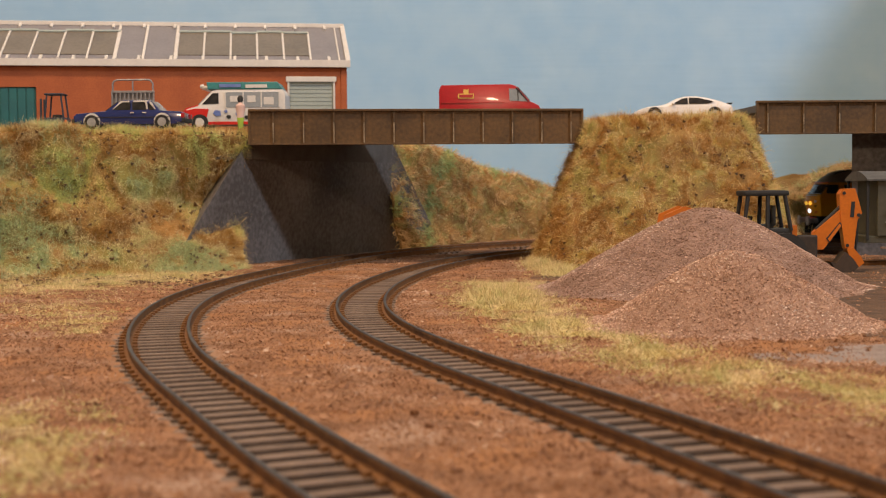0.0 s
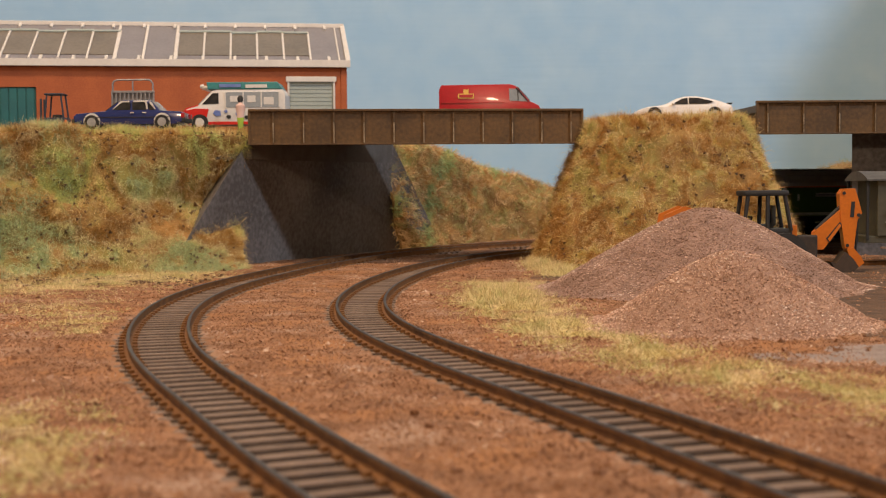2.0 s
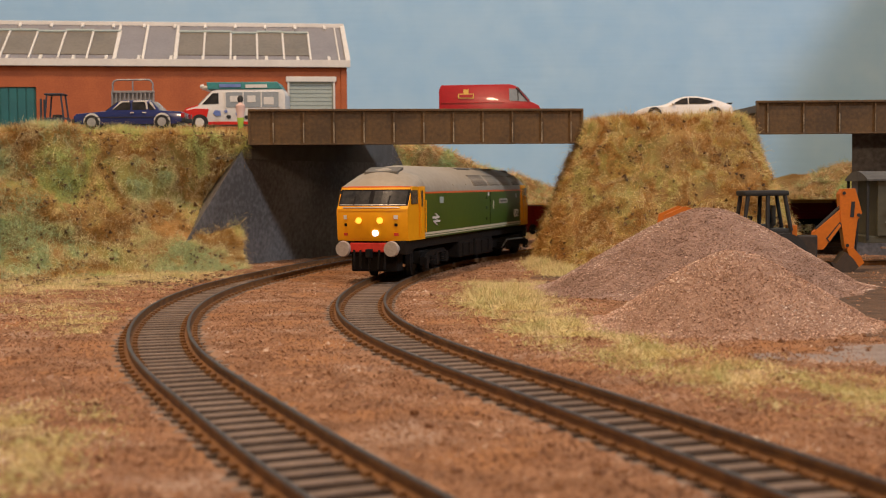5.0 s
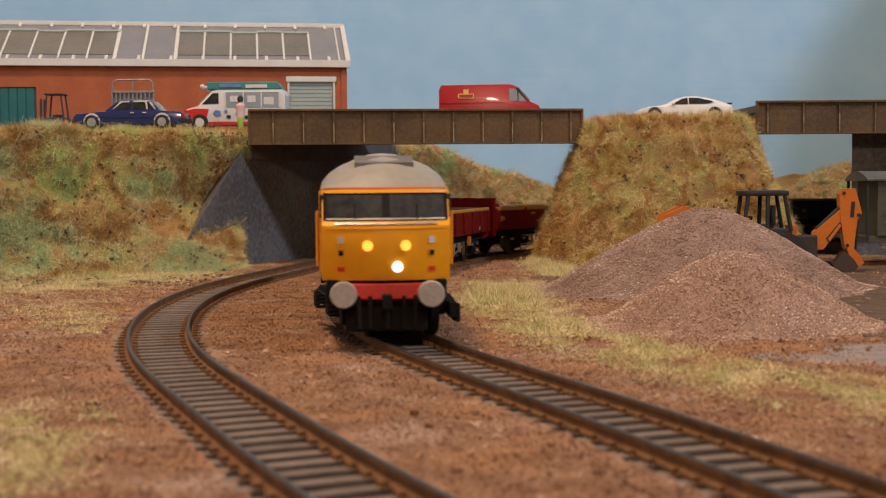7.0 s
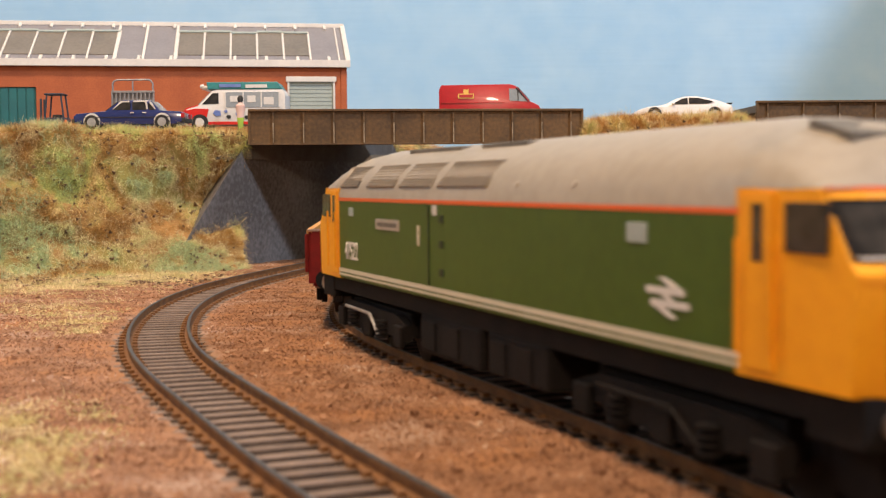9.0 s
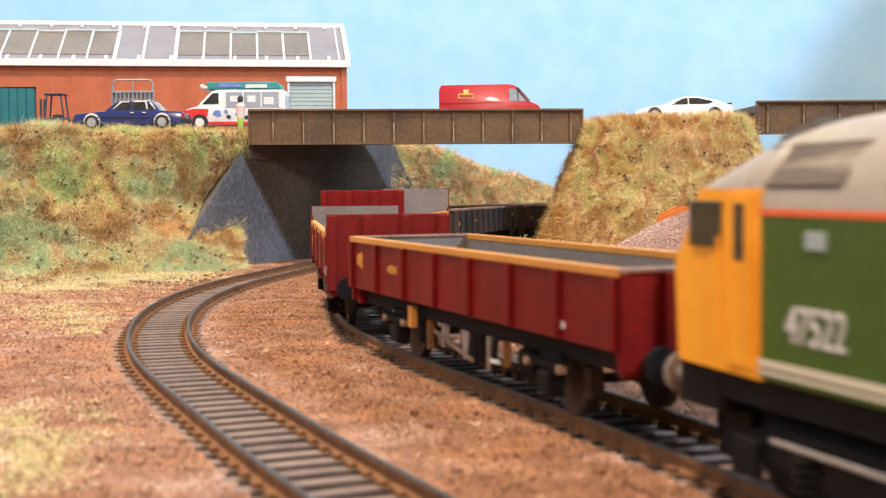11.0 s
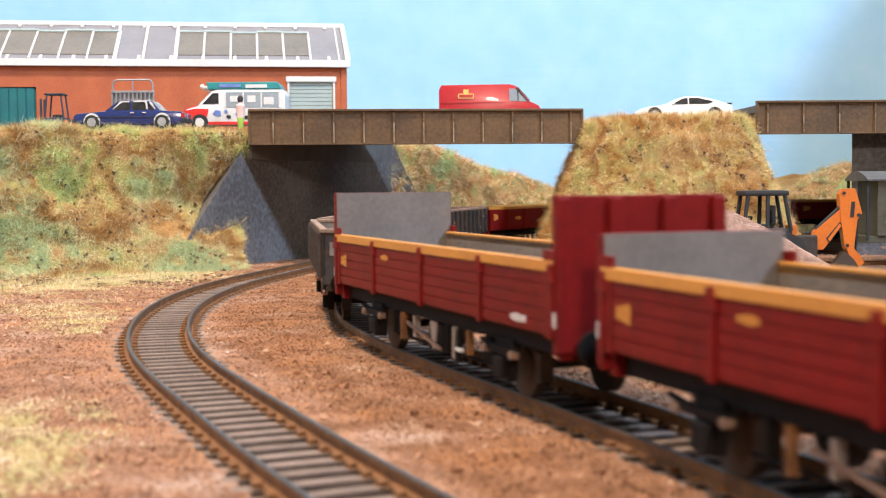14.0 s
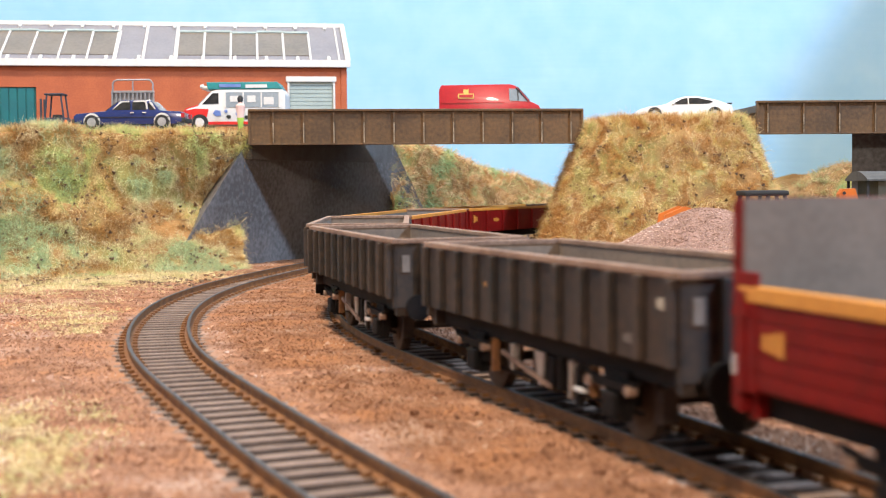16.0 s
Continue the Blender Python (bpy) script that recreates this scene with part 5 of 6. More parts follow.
def road_wheel(t, x, side, w, r, rim=CHROME):
    y = side * w
    wh = B()
    cyl(wh, (x, y - 1.4, r), (x, y + 1.4, r), r, 20)
    tyre = part("wheel", wh, RUBBER, t, smooth=True)
    rm = B()
    cyl(rm, (x, y, r), (x, y + side * 1.55, r), r * 0.62, 16)
    cyl(rm, (x, y, r), (x, y + side * 1.75, r), r * 0.2, 8)
    part("wheel_rim", rm, rim, tyre, "pale metal wheel rim", smooth=True)


def side_panels(t, name, outline, w, material, label="", out=0.15):
    for side in (-1, 1):
        part(name, prism(B(), outline, *sorted((side * (w - 0.3), side * (w + out)))), material, t, label)


def tapered(outline, w0, w1, z0, z1, bevel=0.5):
    """A body shell whose sides lean in towards the top."""
    bm = prism(B(), outline, -1, 1)
    for v in bm.verts:
        f = min(1, max(0, (v.co.z - z0) / (z1 - z0)))
        v.co.y = math.copysign(w0 + (w1 - w0) * f, v.co.y)
    if bevel:
        bmesh.ops.bevel(bm, geom=list(bm.edges), offset=bevel, segments=2, affect="EDGES", profile=0.6)
    return bm


def saloon():
    t = thing("saloon_car", at_mm(-170, 704, 76.6, 180), "navy blue boxy saloon car with chrome window frames", "car")
    part("body", tapered([(-30, 4.0), (-30, 8.2), (-28.6, 9.4), (-14, 10.0), (12, 9.8), (28, 8.4), (29.6, 7.0), (29.6, 3.6), (24, 2.4), (-25, 2.4)], 11, 10.6, 3, 10, 0.7), BLUE, t, smooth=True)
    part("cabin", tapered([(-17.5, 9.6), (-12, 15.6), (2.5, 15.9), (5.0, 15.2), (12.5, 9.6)], 10.4, 8.6, 9.6, 15.9, 0.5), BLUE, t, smooth=True)
    for outline in ([(-1.2, 10.3), (-1.2, 14.6), (3.2, 14.4), (8.6, 10.3)], [(-10.0, 10.3), (-9.2, 14.6), (-2.4, 14.6), (-2.4, 10.3)], [(-14.8, 10.3), (-11.6, 14.0), (-10.8, 14.0), (-11.2, 10.3)]):
        side_panels(t, "window_frame", [(x * 1.0 + (0.9 if x > 3 else -0.9 if x < -9 else 0.55 * (1 if x > -2 else -1)), z + (0.75 if z > 12 else -0.75)) for x, z in outline], 9.9, CHROME)
        side_panels(t, "window", outline, 9.95, WINDOW, "dark side window", 0.3)
    part("windscreen", prism(B(), [(12.2, 10.0), (5.2, 14.9), (5.8, 15.2), (12.8, 10.2)], -8, 8), WINDOW, t)
    part("rear_screen", prism(B(), [(-17.2, 10.0), (-12.4, 15.0), (-12.9, 15.3), (-17.9, 10.2)], -8, 8), GLASSY, t)
    for x in (19.5, -18.5):
        for side in (-1, 1):
            arch = B()
            cyl(arch, (x, side * 10.6, 4.2), (x, side * 11.05, 4.2), 4.5, 24)
            part("wheel_arch", arch, CHROME, t)
            inner = B()
            cyl(inner, (x, side * 10.6, 4.0), (x, side * 11.15, 4.1), 4.25, 24)
            part("arch_gap", inner, RUBBER, t)
            road_wheel(t, x, side, 10.4, 3.8, ALLOY)
    part("bumper", box(B(), 28.6, 30.8, -11, 11, 3.4, 5.6, 0.4), RUBBER, t)
    part("bumper", box(B(), -31.2, -29.0, -11, 11, 3.6, 5.8, 0.4), RUBBER, t)
    part("tail_lamp", box(B(), -30.6, -28.8, 6.5, 11.1, 6.0, 8.6, 0.2), TAIL, t)
    part("tail_lamp", box(B(), -30.6, -28.8, -11.1, -6.5, 6.0, 8.6, 0.2), TAIL, t)
    side_panels(t, "door_strip", [(-24, 6.2), (24, 6.2), (24, 6.6), (-24, 6.6)], 10.95, RUBBER)
    for x in (-3.4, -9.8):
        side_panels(t, "door_handle", [(x, 8.6), (x + 2, 8.6), (x + 2, 9.1), (x, 9.1)], 10.9, CHROME, "", 0.4)
    return t


def ice_cream_van():
    t = thing("ice_cream_van", at_mm(-126, 790, 79.6, 180), "white and red ice cream van with teal roof sign", "van")
    part("body", tapered([(-31, 3.0), (-31, 21), (-29, 24.5), (10, 24.5), (13.5, 23.6), (22, 14.6), (29, 12.5), (31.5, 9.5), (31.5, 3.0)], 12.6, 11.8, 10, 24, 0.7), WHITE, t, smooth=True)
    side_panels(t, "red_wing", [(18, 3.2), (15.5, 12.6), (24, 12.8), (29.5, 11.8), (31.3, 9.0), (31.3, 3.2)], 12.6, ICE_RED, "bright red front wing", 0.25)
    part("bonnet", prism(B(), [(22.0, 14.2), (29.2, 12.4), (31.8, 9.4), (31.8, 3.2), (32.4, 3.2), (32.2, 9.8), (29.4, 13.2), (22.2, 15.0)], -12, 12), ICE_RED, t)
    side_panels(t, "skirt", [(-31, 3.0), (16, 3.0), (16, 4.8), (-31, 4.8)], 12.65, ICE_RED, "", 0.25)
    side_panels(t, "cab_window", [(9.5, 15.8), (9.5, 22.2), (13.2, 22.0), (19.5, 15.4)], 12.2, WINDOW, "dark cab window", 0.35)
    part("windscreen", prism(B(), [(21.6, 15.2), (14.2, 22.6), (14.8, 23.0), (22.4, 15.4)], -10, 10), GLASSY, t)
    side_panels(t, "serving_window", [(-27, 13.5), (-27, 22.6), (5.5, 22.6), (5.5, 13.5)], 12.1, GLASSY, "wide serving window", 0.45)
    for x in (-27.4, -16.5, -5.5, 5.4):
        side_panels(t, "window_post", [(x - 0.4, 13.2), (x + 0.4, 13.2), (x + 0.4, 22.8), (x - 0.4, 22.8)], 12.2, WHITE, "", 0.6)
    for x, z, w, h in ((-24, 15.0, 6, 4.5), (-13, 16.5, 5, 4), (-2.5, 16.8, 5, 3.5)):
        side_panels(t, "picture", [(x, z), (x + w, z), (x + w, z + h), (x, z + h)], 12.2, WHITE, "", 0.55)
    part("roof_sign", tapered([(-29, 24.4), (-26, 28.8), (17, 28.8), (16, 24.4)], 12.2, 11.6, 24, 29, 0.4), ICE_TEAL, t, "teal roof sign board")
    for x0, x1, z0, z1 in ((-4, 9, 25.6, 27.6), (-20, -7, 25.2, 27.2)):
        side_panels(t, "lettering_bar", [(x0, z0), (x1, z0), (x1, z1), (x0, z1)], 12.0, WHITE if x0 < -6 else ICE_BLUE, "", 0.5)
    for y in (-7, 7):
        horn = B()
        cyl(horn, (17, y, 25.6), (20.0, y, 25.6), 1.3, 12)
        bmesh.ops.create_uvsphere(horn, u_segments=12, v_segments=8, radius=1.5, matrix=Matrix.Translation((20.2, y, 26.4)))
        part("roof_cone", horn, WHITE, t, "white roof ornament", smooth=True)
    for x, z, w, h, m in ((8, 8.6, 5, 3.4, ICE_BLUE), (2, 7.0, 3.0, 2.0, RUBBER), (-4, 8.6, 3.4, 2.4, ICE_BLUE), (-9, 6.6, 3, 2, RUBBER), (-15, 8.4, 4, 2.6, ICE_BLUE), (4, 10.5, 2.2, 1.5, ICE_BLUE)):
        side_panels(t, "painted_patch", [(x, z), (x + w * 0.6, z - 0.6), (x + w, z + h * 0.4), (x + w * 0.7, z + h), (x + w * 0.1, z + h * 0.8)], 12.6, m, "", 0.25)
    for x in (21, -18):
        for side in (-1, 1):
            arch = B()
            cyl(arch, (x, side * 11.8, 4.2), (x, side * 12.95, 4.2), 5.2, 22)
            part("arch_gap", arch, RUBBER, t)
            road_wheel(t, x, side, 11.9, 4.4)
    return t


def post_van():
    t = thing("delivery_van", at_mm(28.8, 792, 81.6, 0) @ Matrix.Scale(0.92, 4), "red panel van with yellow badge behind the bridge parapet", "van")
    part("body", tapered([(-33, 3.0), (-33.2, 23), (-31.5, 26.2), (14, 26.6), (18, 25.4), (27, 15.2), (33, 12.4), (34.5, 9.0), (34.5, 3.0)], 12.8, 11.6, 12, 26, 0.8), VAN_RED, t, smooth=True)
    side_panels(t, "cab_window", [(13.5, 15.6), (13.2, 23.6), (17.6, 23.4), (25.6, 15.0)], 12.3, GLASSY, "cab side window", 0.4)
    side_panels(t, "window_post", [(19.0, 15.4), (19.6, 15.4), (19.2, 22.4), (18.6, 22.8)], 12.4, RUBBER, "", 0.5)
    side_panels(t, "window_seal", [(25.4, 14.8), (26.4, 14.8), (18.4, 24.2), (17.4, 23.6)], 12.4, RUBBER, "", 0.5)
    part("windscreen", prism(B(), [(26.4, 15.8), (18.6, 24.6), (19.2, 25.0), (27.2, 16.0)], -10, 10), WINDOW, t)
    side_panels(t, "badge", [(-20.5, 17.2), (-10, 17.2), (-10, 20.4), (-20.5, 20.4)], 12.4, BADGE, "plain yellow and red badge", 0.3)
    side_panels(t, "badge_bar", [(-19.8, 17.8), (-10.7, 17.8), (-10.7, 19.8), (-19.8, 19.8)], 12.5, VAN_RED, "", 0.4)
    side_panels(t, "badge_top", [(-17, 17.4), (-13.5, 17.4), (-13.5, 23.2), (-17, 23.2)], 12.3, BADGE, "", 0.5)
    side_panels(t, "panel_groove", [(-32, 14.2), (10, 14.2), (10, 14.6), (-32, 14.6)], 12.6, TAIL, "", 0.2)
    for x in (22, -19):
        for side in (-1, 1):
            road_wheel(t, x, side, 11.9, 4.4)
    return t


def coupe():
    t = thing("coupe_car", at_mm(139.0, 742, 80.6, 180), "white fastback coupe parked on the embankment top", "car")
    top = [(-27.6, 5.0), (-27.0, 8.6), (-24, 9.9), (-19, 11.6), (-13, 13.2), (-7, 14.1), (-1, 14.0), (4, 12.6), (9.5, 9.8), (13, 8.9), (20, 8.2), (25, 6.6), (28.0, 4.6), (28.6, 3.0)]
    rings = []
    for x, z in top:
        f = max(0.0, (z - 8.4) / 5.8)
        w = 10.6 - 0.9 * (abs(x) / 28.0) ** 3
        rings.append([(x, -w * 0.96, 1.4), (x, -w, 3.4), (x, -w * 0.98, min(z, 7.8)), (x, -w * (0.94 - 0.20 * f), z - 0.8), (x, -w * (0.82 - 0.22 * f), z), (x, 0, z + 0.3),
                      (x, w * (0.82 - 0.22 * f), z), (x, w * (0.94 - 0.20 * f), z - 0.8), (x, w * 0.98, min(z, 7.8)), (x, w, 3.4), (x, w * 0.96, 1.4)])
    part("body", loft(B(), rings), CAR_WHITE, t, smooth=True)
    for side in (-1, 1):
        for outline in ([(7.4, 9.4), (1.6, 12.6), (-1.6, 13.2), (-1.6, 9.5)], [(-2.4, 9.5), (-2.4, 13.2), (-8.0, 13.0), (-16.5, 10.9), (-13, 9.7)]):
            bm = B()
            rr = [[(x, side * (10.2 - 0.40 * (z - 8.4) + o), z) for x, z in outline] for o in (-0.9, 0.25)]
            part("window", loft(bm, rr), WINDOW, t, "dark side window")
        m = B()
        bmesh.ops.create_uvsphere(m, u_segments=10, v_segments=6, radius=0.9, matrix=Matrix.Translation((7.0, side * 11.0, 9.6)))
        part("mirror", m, CAR_WHITE, t, smooth=True)
    part("spoiler", box(B(), -27.8, -24.5, -7, 7, 9.6, 10.2, 0.2), RUBBER, t)
    part("bumper", box(B(), -28.2, -26.6, -9.6, 9.6, 2.2, 4.4, 0.4), RUBBER, t)
    for x in (17.5, -17):
        for side in (-1, 1):
            arch = B()
            cyl(arch, (x, side * 9.6, 3.8), (x, side * 10.65, 3.8), 4.1, 22)
            part("arch_gap", arch, RUBBER, t)
            road_wheel(t, x, side, 9.6, 3.7, ALLOY)
    return t


saloon()
ice_cream_van()
post_van()
coupe()


def figurine():
    bm = B()
    rings = []
    for z, r in ((0, 1.6), (1, 1.5), (6, 1.7), (9.5, 2.2), (10.5, 2.0), (14.5, 2.8), (16.8, 2.9), (18.0, 1.3), (18.6, 1.2), (20.0, 1.8), (21.6, 1.7), (22.8, 0.6)):
        rings.append([(r * math.cos(a), 0.7 * r * math.sin(a), z) for a in np.linspace(0, 2 * math.pi, 12, endpoint=False)])
    loft(bm, rings)
    ob = part("figurine", bm, FIG_GREEN, smooth=True)
    for m in (PINK, RUBBER):
        ob.data.materials.append(m)
    for f in ob.data.polygons:
        z = f.center.z / MM
        f.material_index = 0 if z < 10 else 1 if z < 19 else 2
    ob.matrix_basis = at_mm(-120.5, 766, 76.6)
    tagged(ob, "small painted model figure beside the ice cream van", "figurine")


figurine()

# ---- clutter in the yard ----
FORK_BLUE = mat("dark_blue_grey_frame", (0.03, 0.04, 0.06), (0.022, 0.03, 0.045), 300, 0.5, 0.1)
CONE_ORANGE = mat("traffic_cone_orange", (0.80, 0.17, 0.02), (0.70, 0.14, 0.018), 300, 0.5, 0)
GALV = mat("galvanised_bars", (0.34, 0.34, 0.35), (0.26, 0.26, 0.27), 500, 0.45, 0.1, metal=0.5)


def forklift():
    t = thing("forklift", at_mm(-236, 782, 77.2, 180), "dark blue forklift truck with an open cab frame", "forklift")
    part("body", box(B(), -8, 5, -5.5, 5.5, 2.5, 10.5, 0.8), FORK_BLUE, t, smooth=True)
    for x in (-7, 5):
        for y in (-5, 5):
            c = B()
            cyl(c, (x * (1.0 if x > 0 else 0.95), y, 9), (x * 0.7, y, 24.5), 0.55, 8)
            part("cab_post", c, FORK_BLUE, t)
    part("cab_roof", box(B(), -6, 5, -6, 6, 24.2, 25.2, 0.3), FORK_BLUE, t)
    for y in (-3.5, 3.5):
        part("mast", box(B(), 7, 8.2, y - 0.6, y + 0.6, 1, 22, 0.2), FORK_BLUE, t)
        part("fork", box(B(), 8, 18, y - 0.8, y + 0.8, 1.0, 1.7, 0.2), FORK_BLUE, t)
    part("seat", box(B(), -4, 1, -3, 3, 10.4, 12.4, 0.5), RUBBER, t)
    for x in (-5, 4):
        for side in (-1, 1):
            road_wheel(t, x, side, 5.6, 2.9, FORK_BLUE)


def traffic_cone():
    t = thing("traffic_cone", at_mm(-218, 742, 76.4), "small orange traffic cone on the yard edge", "traffic cone")
    part("base", box(B(), -2.6, 2.6, -2.6, 2.6, 0, 0.6, 0.15), CONE_ORANGE, t)
    c = B()
    cyl(c, (0, 0, 0.5), (0, 0, 8.0), 2.1, 16, 0.45)
    part("cone", c, CONE_ORANGE, t, smooth=True)


def hay_rack():
    t = thing("barred_stillage", at_mm(-194, 805, 77.6), "grey barred metal stillage with a looped top rail", "stillage")
    for i in range(11):
        x = -13 + 2.6 * i
        part("bar", box(B(), x - 0.5, x + 0.5, -0.5, 0.5, 0, 27, 0.15), GALV, t)
    part("top_bar", box(B(), -13.6, 13.6, -0.7, 0.7, 26.6, 28, 0.2), GALV, t)
    part("back_panel", box(B(), -13, 13, 0.8, 1.2, 8, 26.6), ROOF_GREY, t)
    pts = [(-12.6, 28), (-12.6, 32.5), (-11.4, 34.2), (-9.5, 34.8), (9.5, 34.8), (11.4, 34.2), (12.6, 32.5), (12.6, 28)]
    for a, b in zip(pts, pts[1:]):
        c = B()
        cyl(c, (a[0], 0, a[1]), (b[0], 0, b[1]), 0.55, 8)
        part("loop_rail", c, GALV, t)
    c = B()
    cyl(c, (0, 0, 28), (0, 0, 34.8), 0.45, 8)
    part("loop_rail", c, GALV, t)


forklift()
traffic_cone()
hay_rack()

# ---- digger behind the heaps ----
DIG_ORANGE = mat("digger_orange_paint", (0.60, 0.155, 0.01), (0.50, 0.125, 0.009), 250, 0.4, 0.05)
CLEAR = bpy.data.materials.new("clear_cab_glass")
CLEAR.use_nodes = True
_b = CLEAR.node_tree.nodes["Principled BSDF"]
_b.inputs["Base Color"].default_value = (0.9, 0.92, 0.9, 1)
_b.inputs["Roughness"].default_value, _b.inputs["Transmission Weight"].default_value, _b.inputs["IOR"].default_value = 0.03, 1.0, 1.05


def digger():
    t = thing("backhoe_loader", at_mm(153, 615, 1.0), "orange backhoe loader with black cab behind the gravel", "digger")
    part("chassis", box(B(), -26, 20, -7, 7, 7, 15, 1.0), RUBBER, t)
    part("bonnet", box(B(), -30, -11, -6, 6, 14, 24, 1.5), DIG_ORANGE, t, smooth=True)
    part("cab_base", box(B(), -11, 13.5, -8.5, 8.5, 13, 22, 0.8), RUBBER, t)
    for side in (-1, 1):
        for a, b in (((-9.8, 21), (-7.6, 38)), ((1.5, 21), (1.8, 38)), ((12.8, 21), (9.8, 38))):
            c = B()
            cyl(c, (a[0], side * 8.2, a[1]), (b[0], side * 7.6, b[1]), 1.0, 8)
            part("cab_pillar", c, RUBBER, t)
        y0, y1 = sorted((side * 8.0, side * 7.8))
        part("cab_glass", prism(B(), [(-9.2, 22), (-7.4, 37.5), (9.4, 37.5), (12.2, 22)], y0, y1), CLEAR, t, "clear cab side glass").visible_shadow = False
    part("cab_roof", box(B(), -9.8, 11.8, -9.0, 9.0, 37.6, 40.2, 1.1), RUBBER, t, "black rounded cab roof", smooth=True)
    part("seat", box(B(), -1, 6, -3, 3, 21, 24, 0.8), RUBBER, t)
    part("seat_back", box(B(), 5, 7, -3, 3, 23, 33, 0.8), RUBBER, t)
    c = B()
    cyl(c, (-6, 0, 21), (-4, 0, 27), 0.5, 8)
    cyl(c, (-4.6, -2.4, 27.4), (-4.6, 2.4, 27.4), 0.5, 8)
    part("steering_column", c, RUBBER, t)
    for side in (-1, 1):
        for x, r in ((9, 10.0), (-21, 6.6)):
            w = B()
            cyl(w, (x, side * 9.0, r), (x, side * 14.0, r), r, 28)
            tyre = part("wheel", w, RUBBER, t, smooth=True)
            h = B()
            cyl(h, (x, side * 13.6, r), (x, side * 14.4, r), r * 0.5, 20)
            part("wheel_rim", h, DIG_ORANGE, tyre, "orange wheel rim", smooth=True)
        y0, y1 = sorted((side * 7.5, side * 9.5))
        part("loader_arm", prism(B(), [(-12, 24), (-38, 33), (-47.5, 29), (-48.5, 22), (-45, 22), (-38, 28), (-12, 20)], y0, y1), DIG_ORANGE, t)
        rc = B()
        cyl(rc, (-46.5, side * 9.6, 23), (-46.5, side * 7.4, 23), 2.4, 12)
        part("arm_pivot", rc, RUBBER, t)
    part("loader_bucket", prism(B(), [(-46, 3), (-46, 16), (-49, 17), (-56, 4), (-56, 2.6)], -13, 13), WAGON_DARK, t)
    part("slew_post", box(B(), 13.2, 17, -4, 4, 9, 23.5, 0.5), DIG_ORANGE, t)
    part("slew_block", box(B(), 17, 27, -3.5, 3.5, 7, 18.5, 0.8), WAGON_DARK, t)
    boom = part("boom", prism(B(), [(24.6, 15.5), (25.5, 20.0), (38.5, 31.0), (42.5, 37.5), (43.5, 30.5), (34.5, 17.5), (30.0, 11.5), (26.6, 11.5)], -2.2, 2.2), DIG_ORANGE, t)
    part("maker_plate", prism(B(), [(31.2, 16.8), (32.8, 14.8), (39.2, 23.2), (37.8, 24.8)], -2.5, 2.5), RUBBER, boom, "plain black maker's plate")
    part("maker_mark", prism(B(), [(32.0, 16.6), (33.0, 15.4), (38.4, 22.9), (37.6, 24.0)], -2.6, 2.6), DIG_ORANGE, boom)
    stick = part("dipper", prism(B(), [(37.5, 38.2), (39.0, 40.6), (45.0, 40.8), (46.5, 36.0), (48.4, 29.0), (46.2, 25.5), (44.6, 12.2), (40.4, 12.0), (38.2, 26.0)], -2.6, 2.6), DIG_ORANGE, t)
    part("model_plate", prism(B(), [(42.6, 27.0), (44.4, 27.0), (45.0, 34.5), (43.2, 34.5)], -2.8, 2.8), RUBBER, stick)
    c = B()
    cyl(c, (46.8, -3, 28), (46.8, 3, 28), 0.9, 10)
    cyl(c, (39.6, -3, 38.6), (39.6, 3, 38.6), 0.8, 10)
    cyl(c, (41.4, -3, 13.4), (41.4, 3, 13.4), 0.8, 10)
    part("pivot_pins", c, RUBBER, stick)
    rm = B()
    cyl(rm, (46.8, 0, 27), (46.4, 0, 14), 0.8, 10)
    cyl(rm, (46.4, 0, 14), (46.0, 0, 9), 0.5, 10)
    cyl(rm, (27, 0, 21), (40, 0, 33), 1.1, 10)
    part("ram", rm, RUBBER, t)
    part("bucket_link", prism(B(), [(41, 11.8), (44, 12.6), (48, 8.0), (49.5, 5.0), (47, 3.0), (43.2, 6.4)], -3.0, 3.0), DIG_ORANGE, t)
    part("digging_bucket", prism(B(), [(40, 10.5), (44, 7), (46.5, 3.2), (42.5, -0.6), (36, 1.0), (33.0, 5.8), (36, 5.0)], -4.2, 4.2), WAGON_DARK, t)


digger()

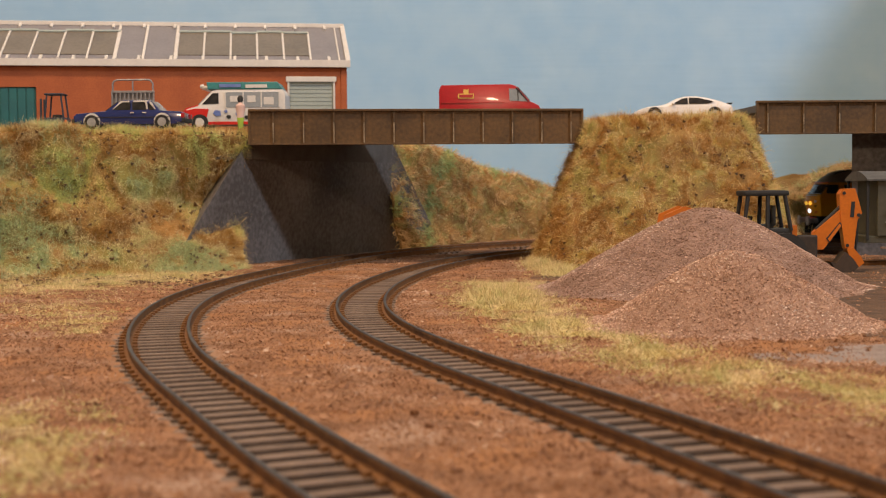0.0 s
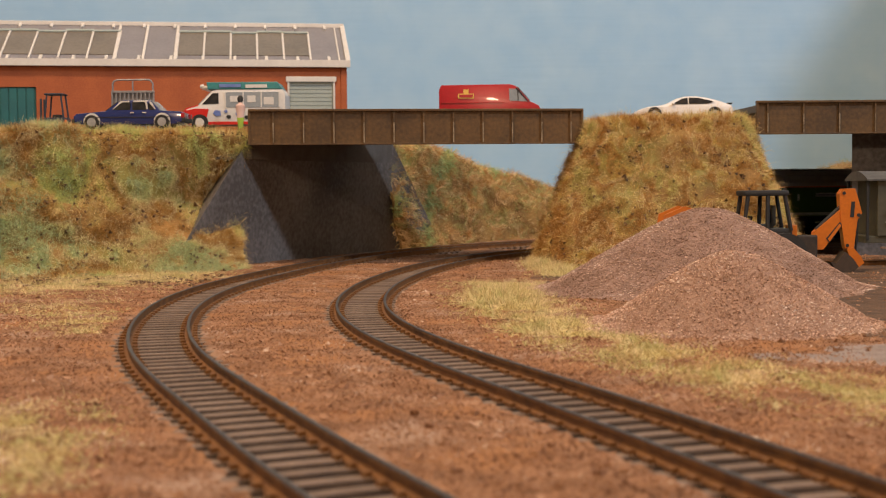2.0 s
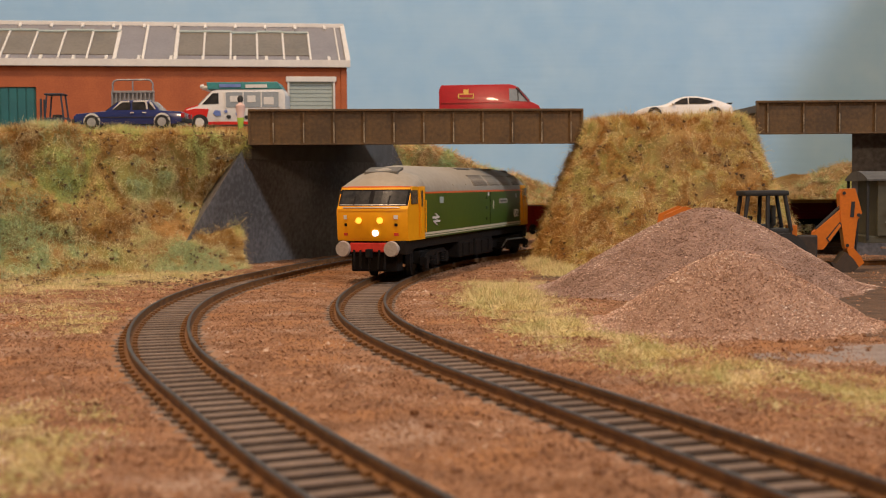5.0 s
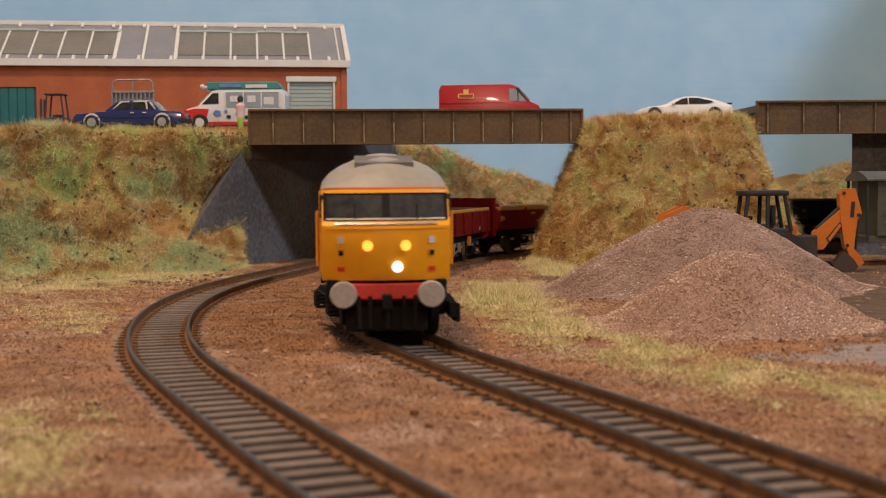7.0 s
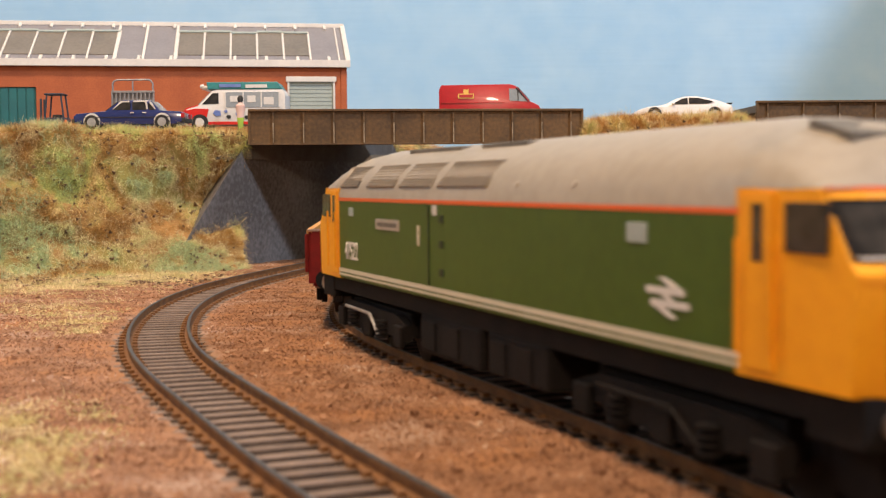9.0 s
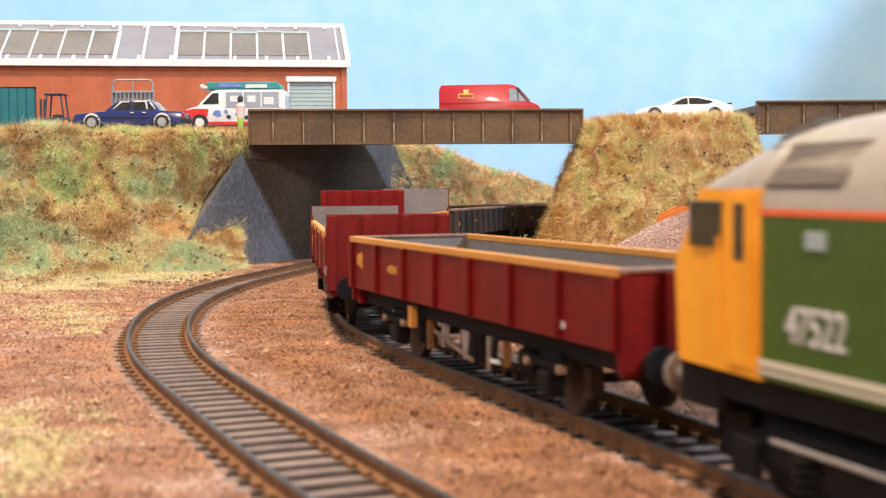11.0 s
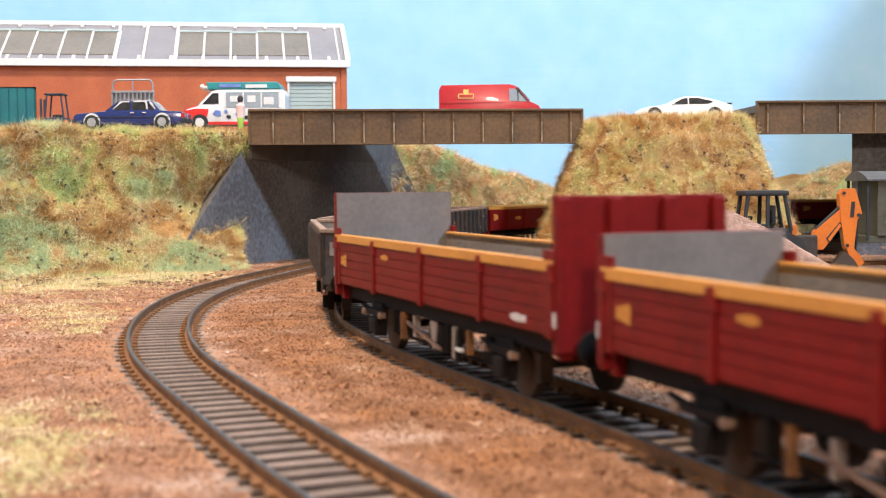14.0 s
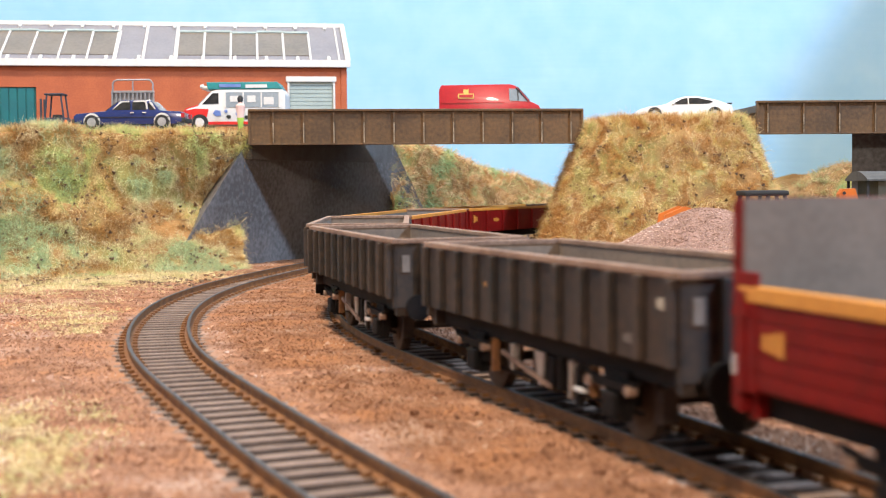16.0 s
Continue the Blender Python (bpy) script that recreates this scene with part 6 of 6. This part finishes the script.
# ---- van standing on the siding ----
OLIVE = mat("olive_grey_van_body", (0.075, 0.07, 0.045), (0.055, 0.052, 0.033), 150, 0.6, 0.1)
OLIVE_ROOF = mat("grey_van_roof", (0.10, 0.10, 0.097), (0.07, 0.07, 0.067), 150, 0.6, 0.1)


def goods_brake():
    t = thing("brake_van", at_mm(305, 664, RAILHEAD), "olive grey brake van with pale handrails on a siding", "wagon")
    part("body", box(B(), -84, 84, -16, 16, 14, 43, 0.4), OLIVE, t)
    rings = []
    for x in (-90, 90):
        rings.append([(x, y, 43.0 + 4.2 * (1 - (y / 18.0) ** 2)) for y in np.linspace(-18, 18, 9)] + [(x, 18, 42.2), (x, -18, 42.2)])
    part("roof", loft(B(), rings), OLIVE_ROOF, t, "grey curved roof")
    for x in (-89, 89):
        for y in (-15.5, 15.5):
            part("verandah_post", box(B(), x - 0.7, x + 0.7, y - 0.7, y + 0.7, 12, 42.4, 0.2), RUBBER, t)
    for z in (26.0, 21.0):
        for side in (-1, 1):
            c = B()
            cyl(c, (-80, side * 17, z), (84, side * 17, z), 0.4, 6)
            part("handrail", c, CREAM, t, "pale long handrail")
    part("solebar", box(B(), -90, 90, -15, 15, 10.5, 14, 0.3), OLIVE, t)
    part("footboard", box(B(), -82, 82, -17.5, -14.5, 7.6, 8.6, 0.2), WAGON_RIM, t)
    part("footboard", box(B(), -78, 78, -17.5, -14.5, 3.4, 4.4, 0.2), WAGON_RIM, t)
    for x in (-48, 48):
        for side in (-1, 1):
            part("axle_guard", prism(B(), [(x - 5, 10.5), (x - 2.4, 3.8), (x + 2.4, 3.8), (x + 5, 10.5)], *sorted((side * 12.5, side * 14.5))), BLACK, t)
        wheelset(t, x, 6.3, BLACK)


goods_brake()


def siding():
    t = thing("siding", pose(0, 0, 0), "short straight siding under the brake van", "railway track", "model tracks")
    t["kind"] = "structure"
    for off in (-8.6, 8.6):
        part("rail", box(B(), 185, 700, 664 + off - 0.7, 664 + off + 0.7, 0.6, RAILHEAD), RUST, t)
    for i in range(48):
        ob = new("sleeper", SLEEPER_MESH)
        ob.parent = t
        ob.matrix_basis = at_mm(188 + 10.4 * i, 664, 0.5)


siding()

motions()
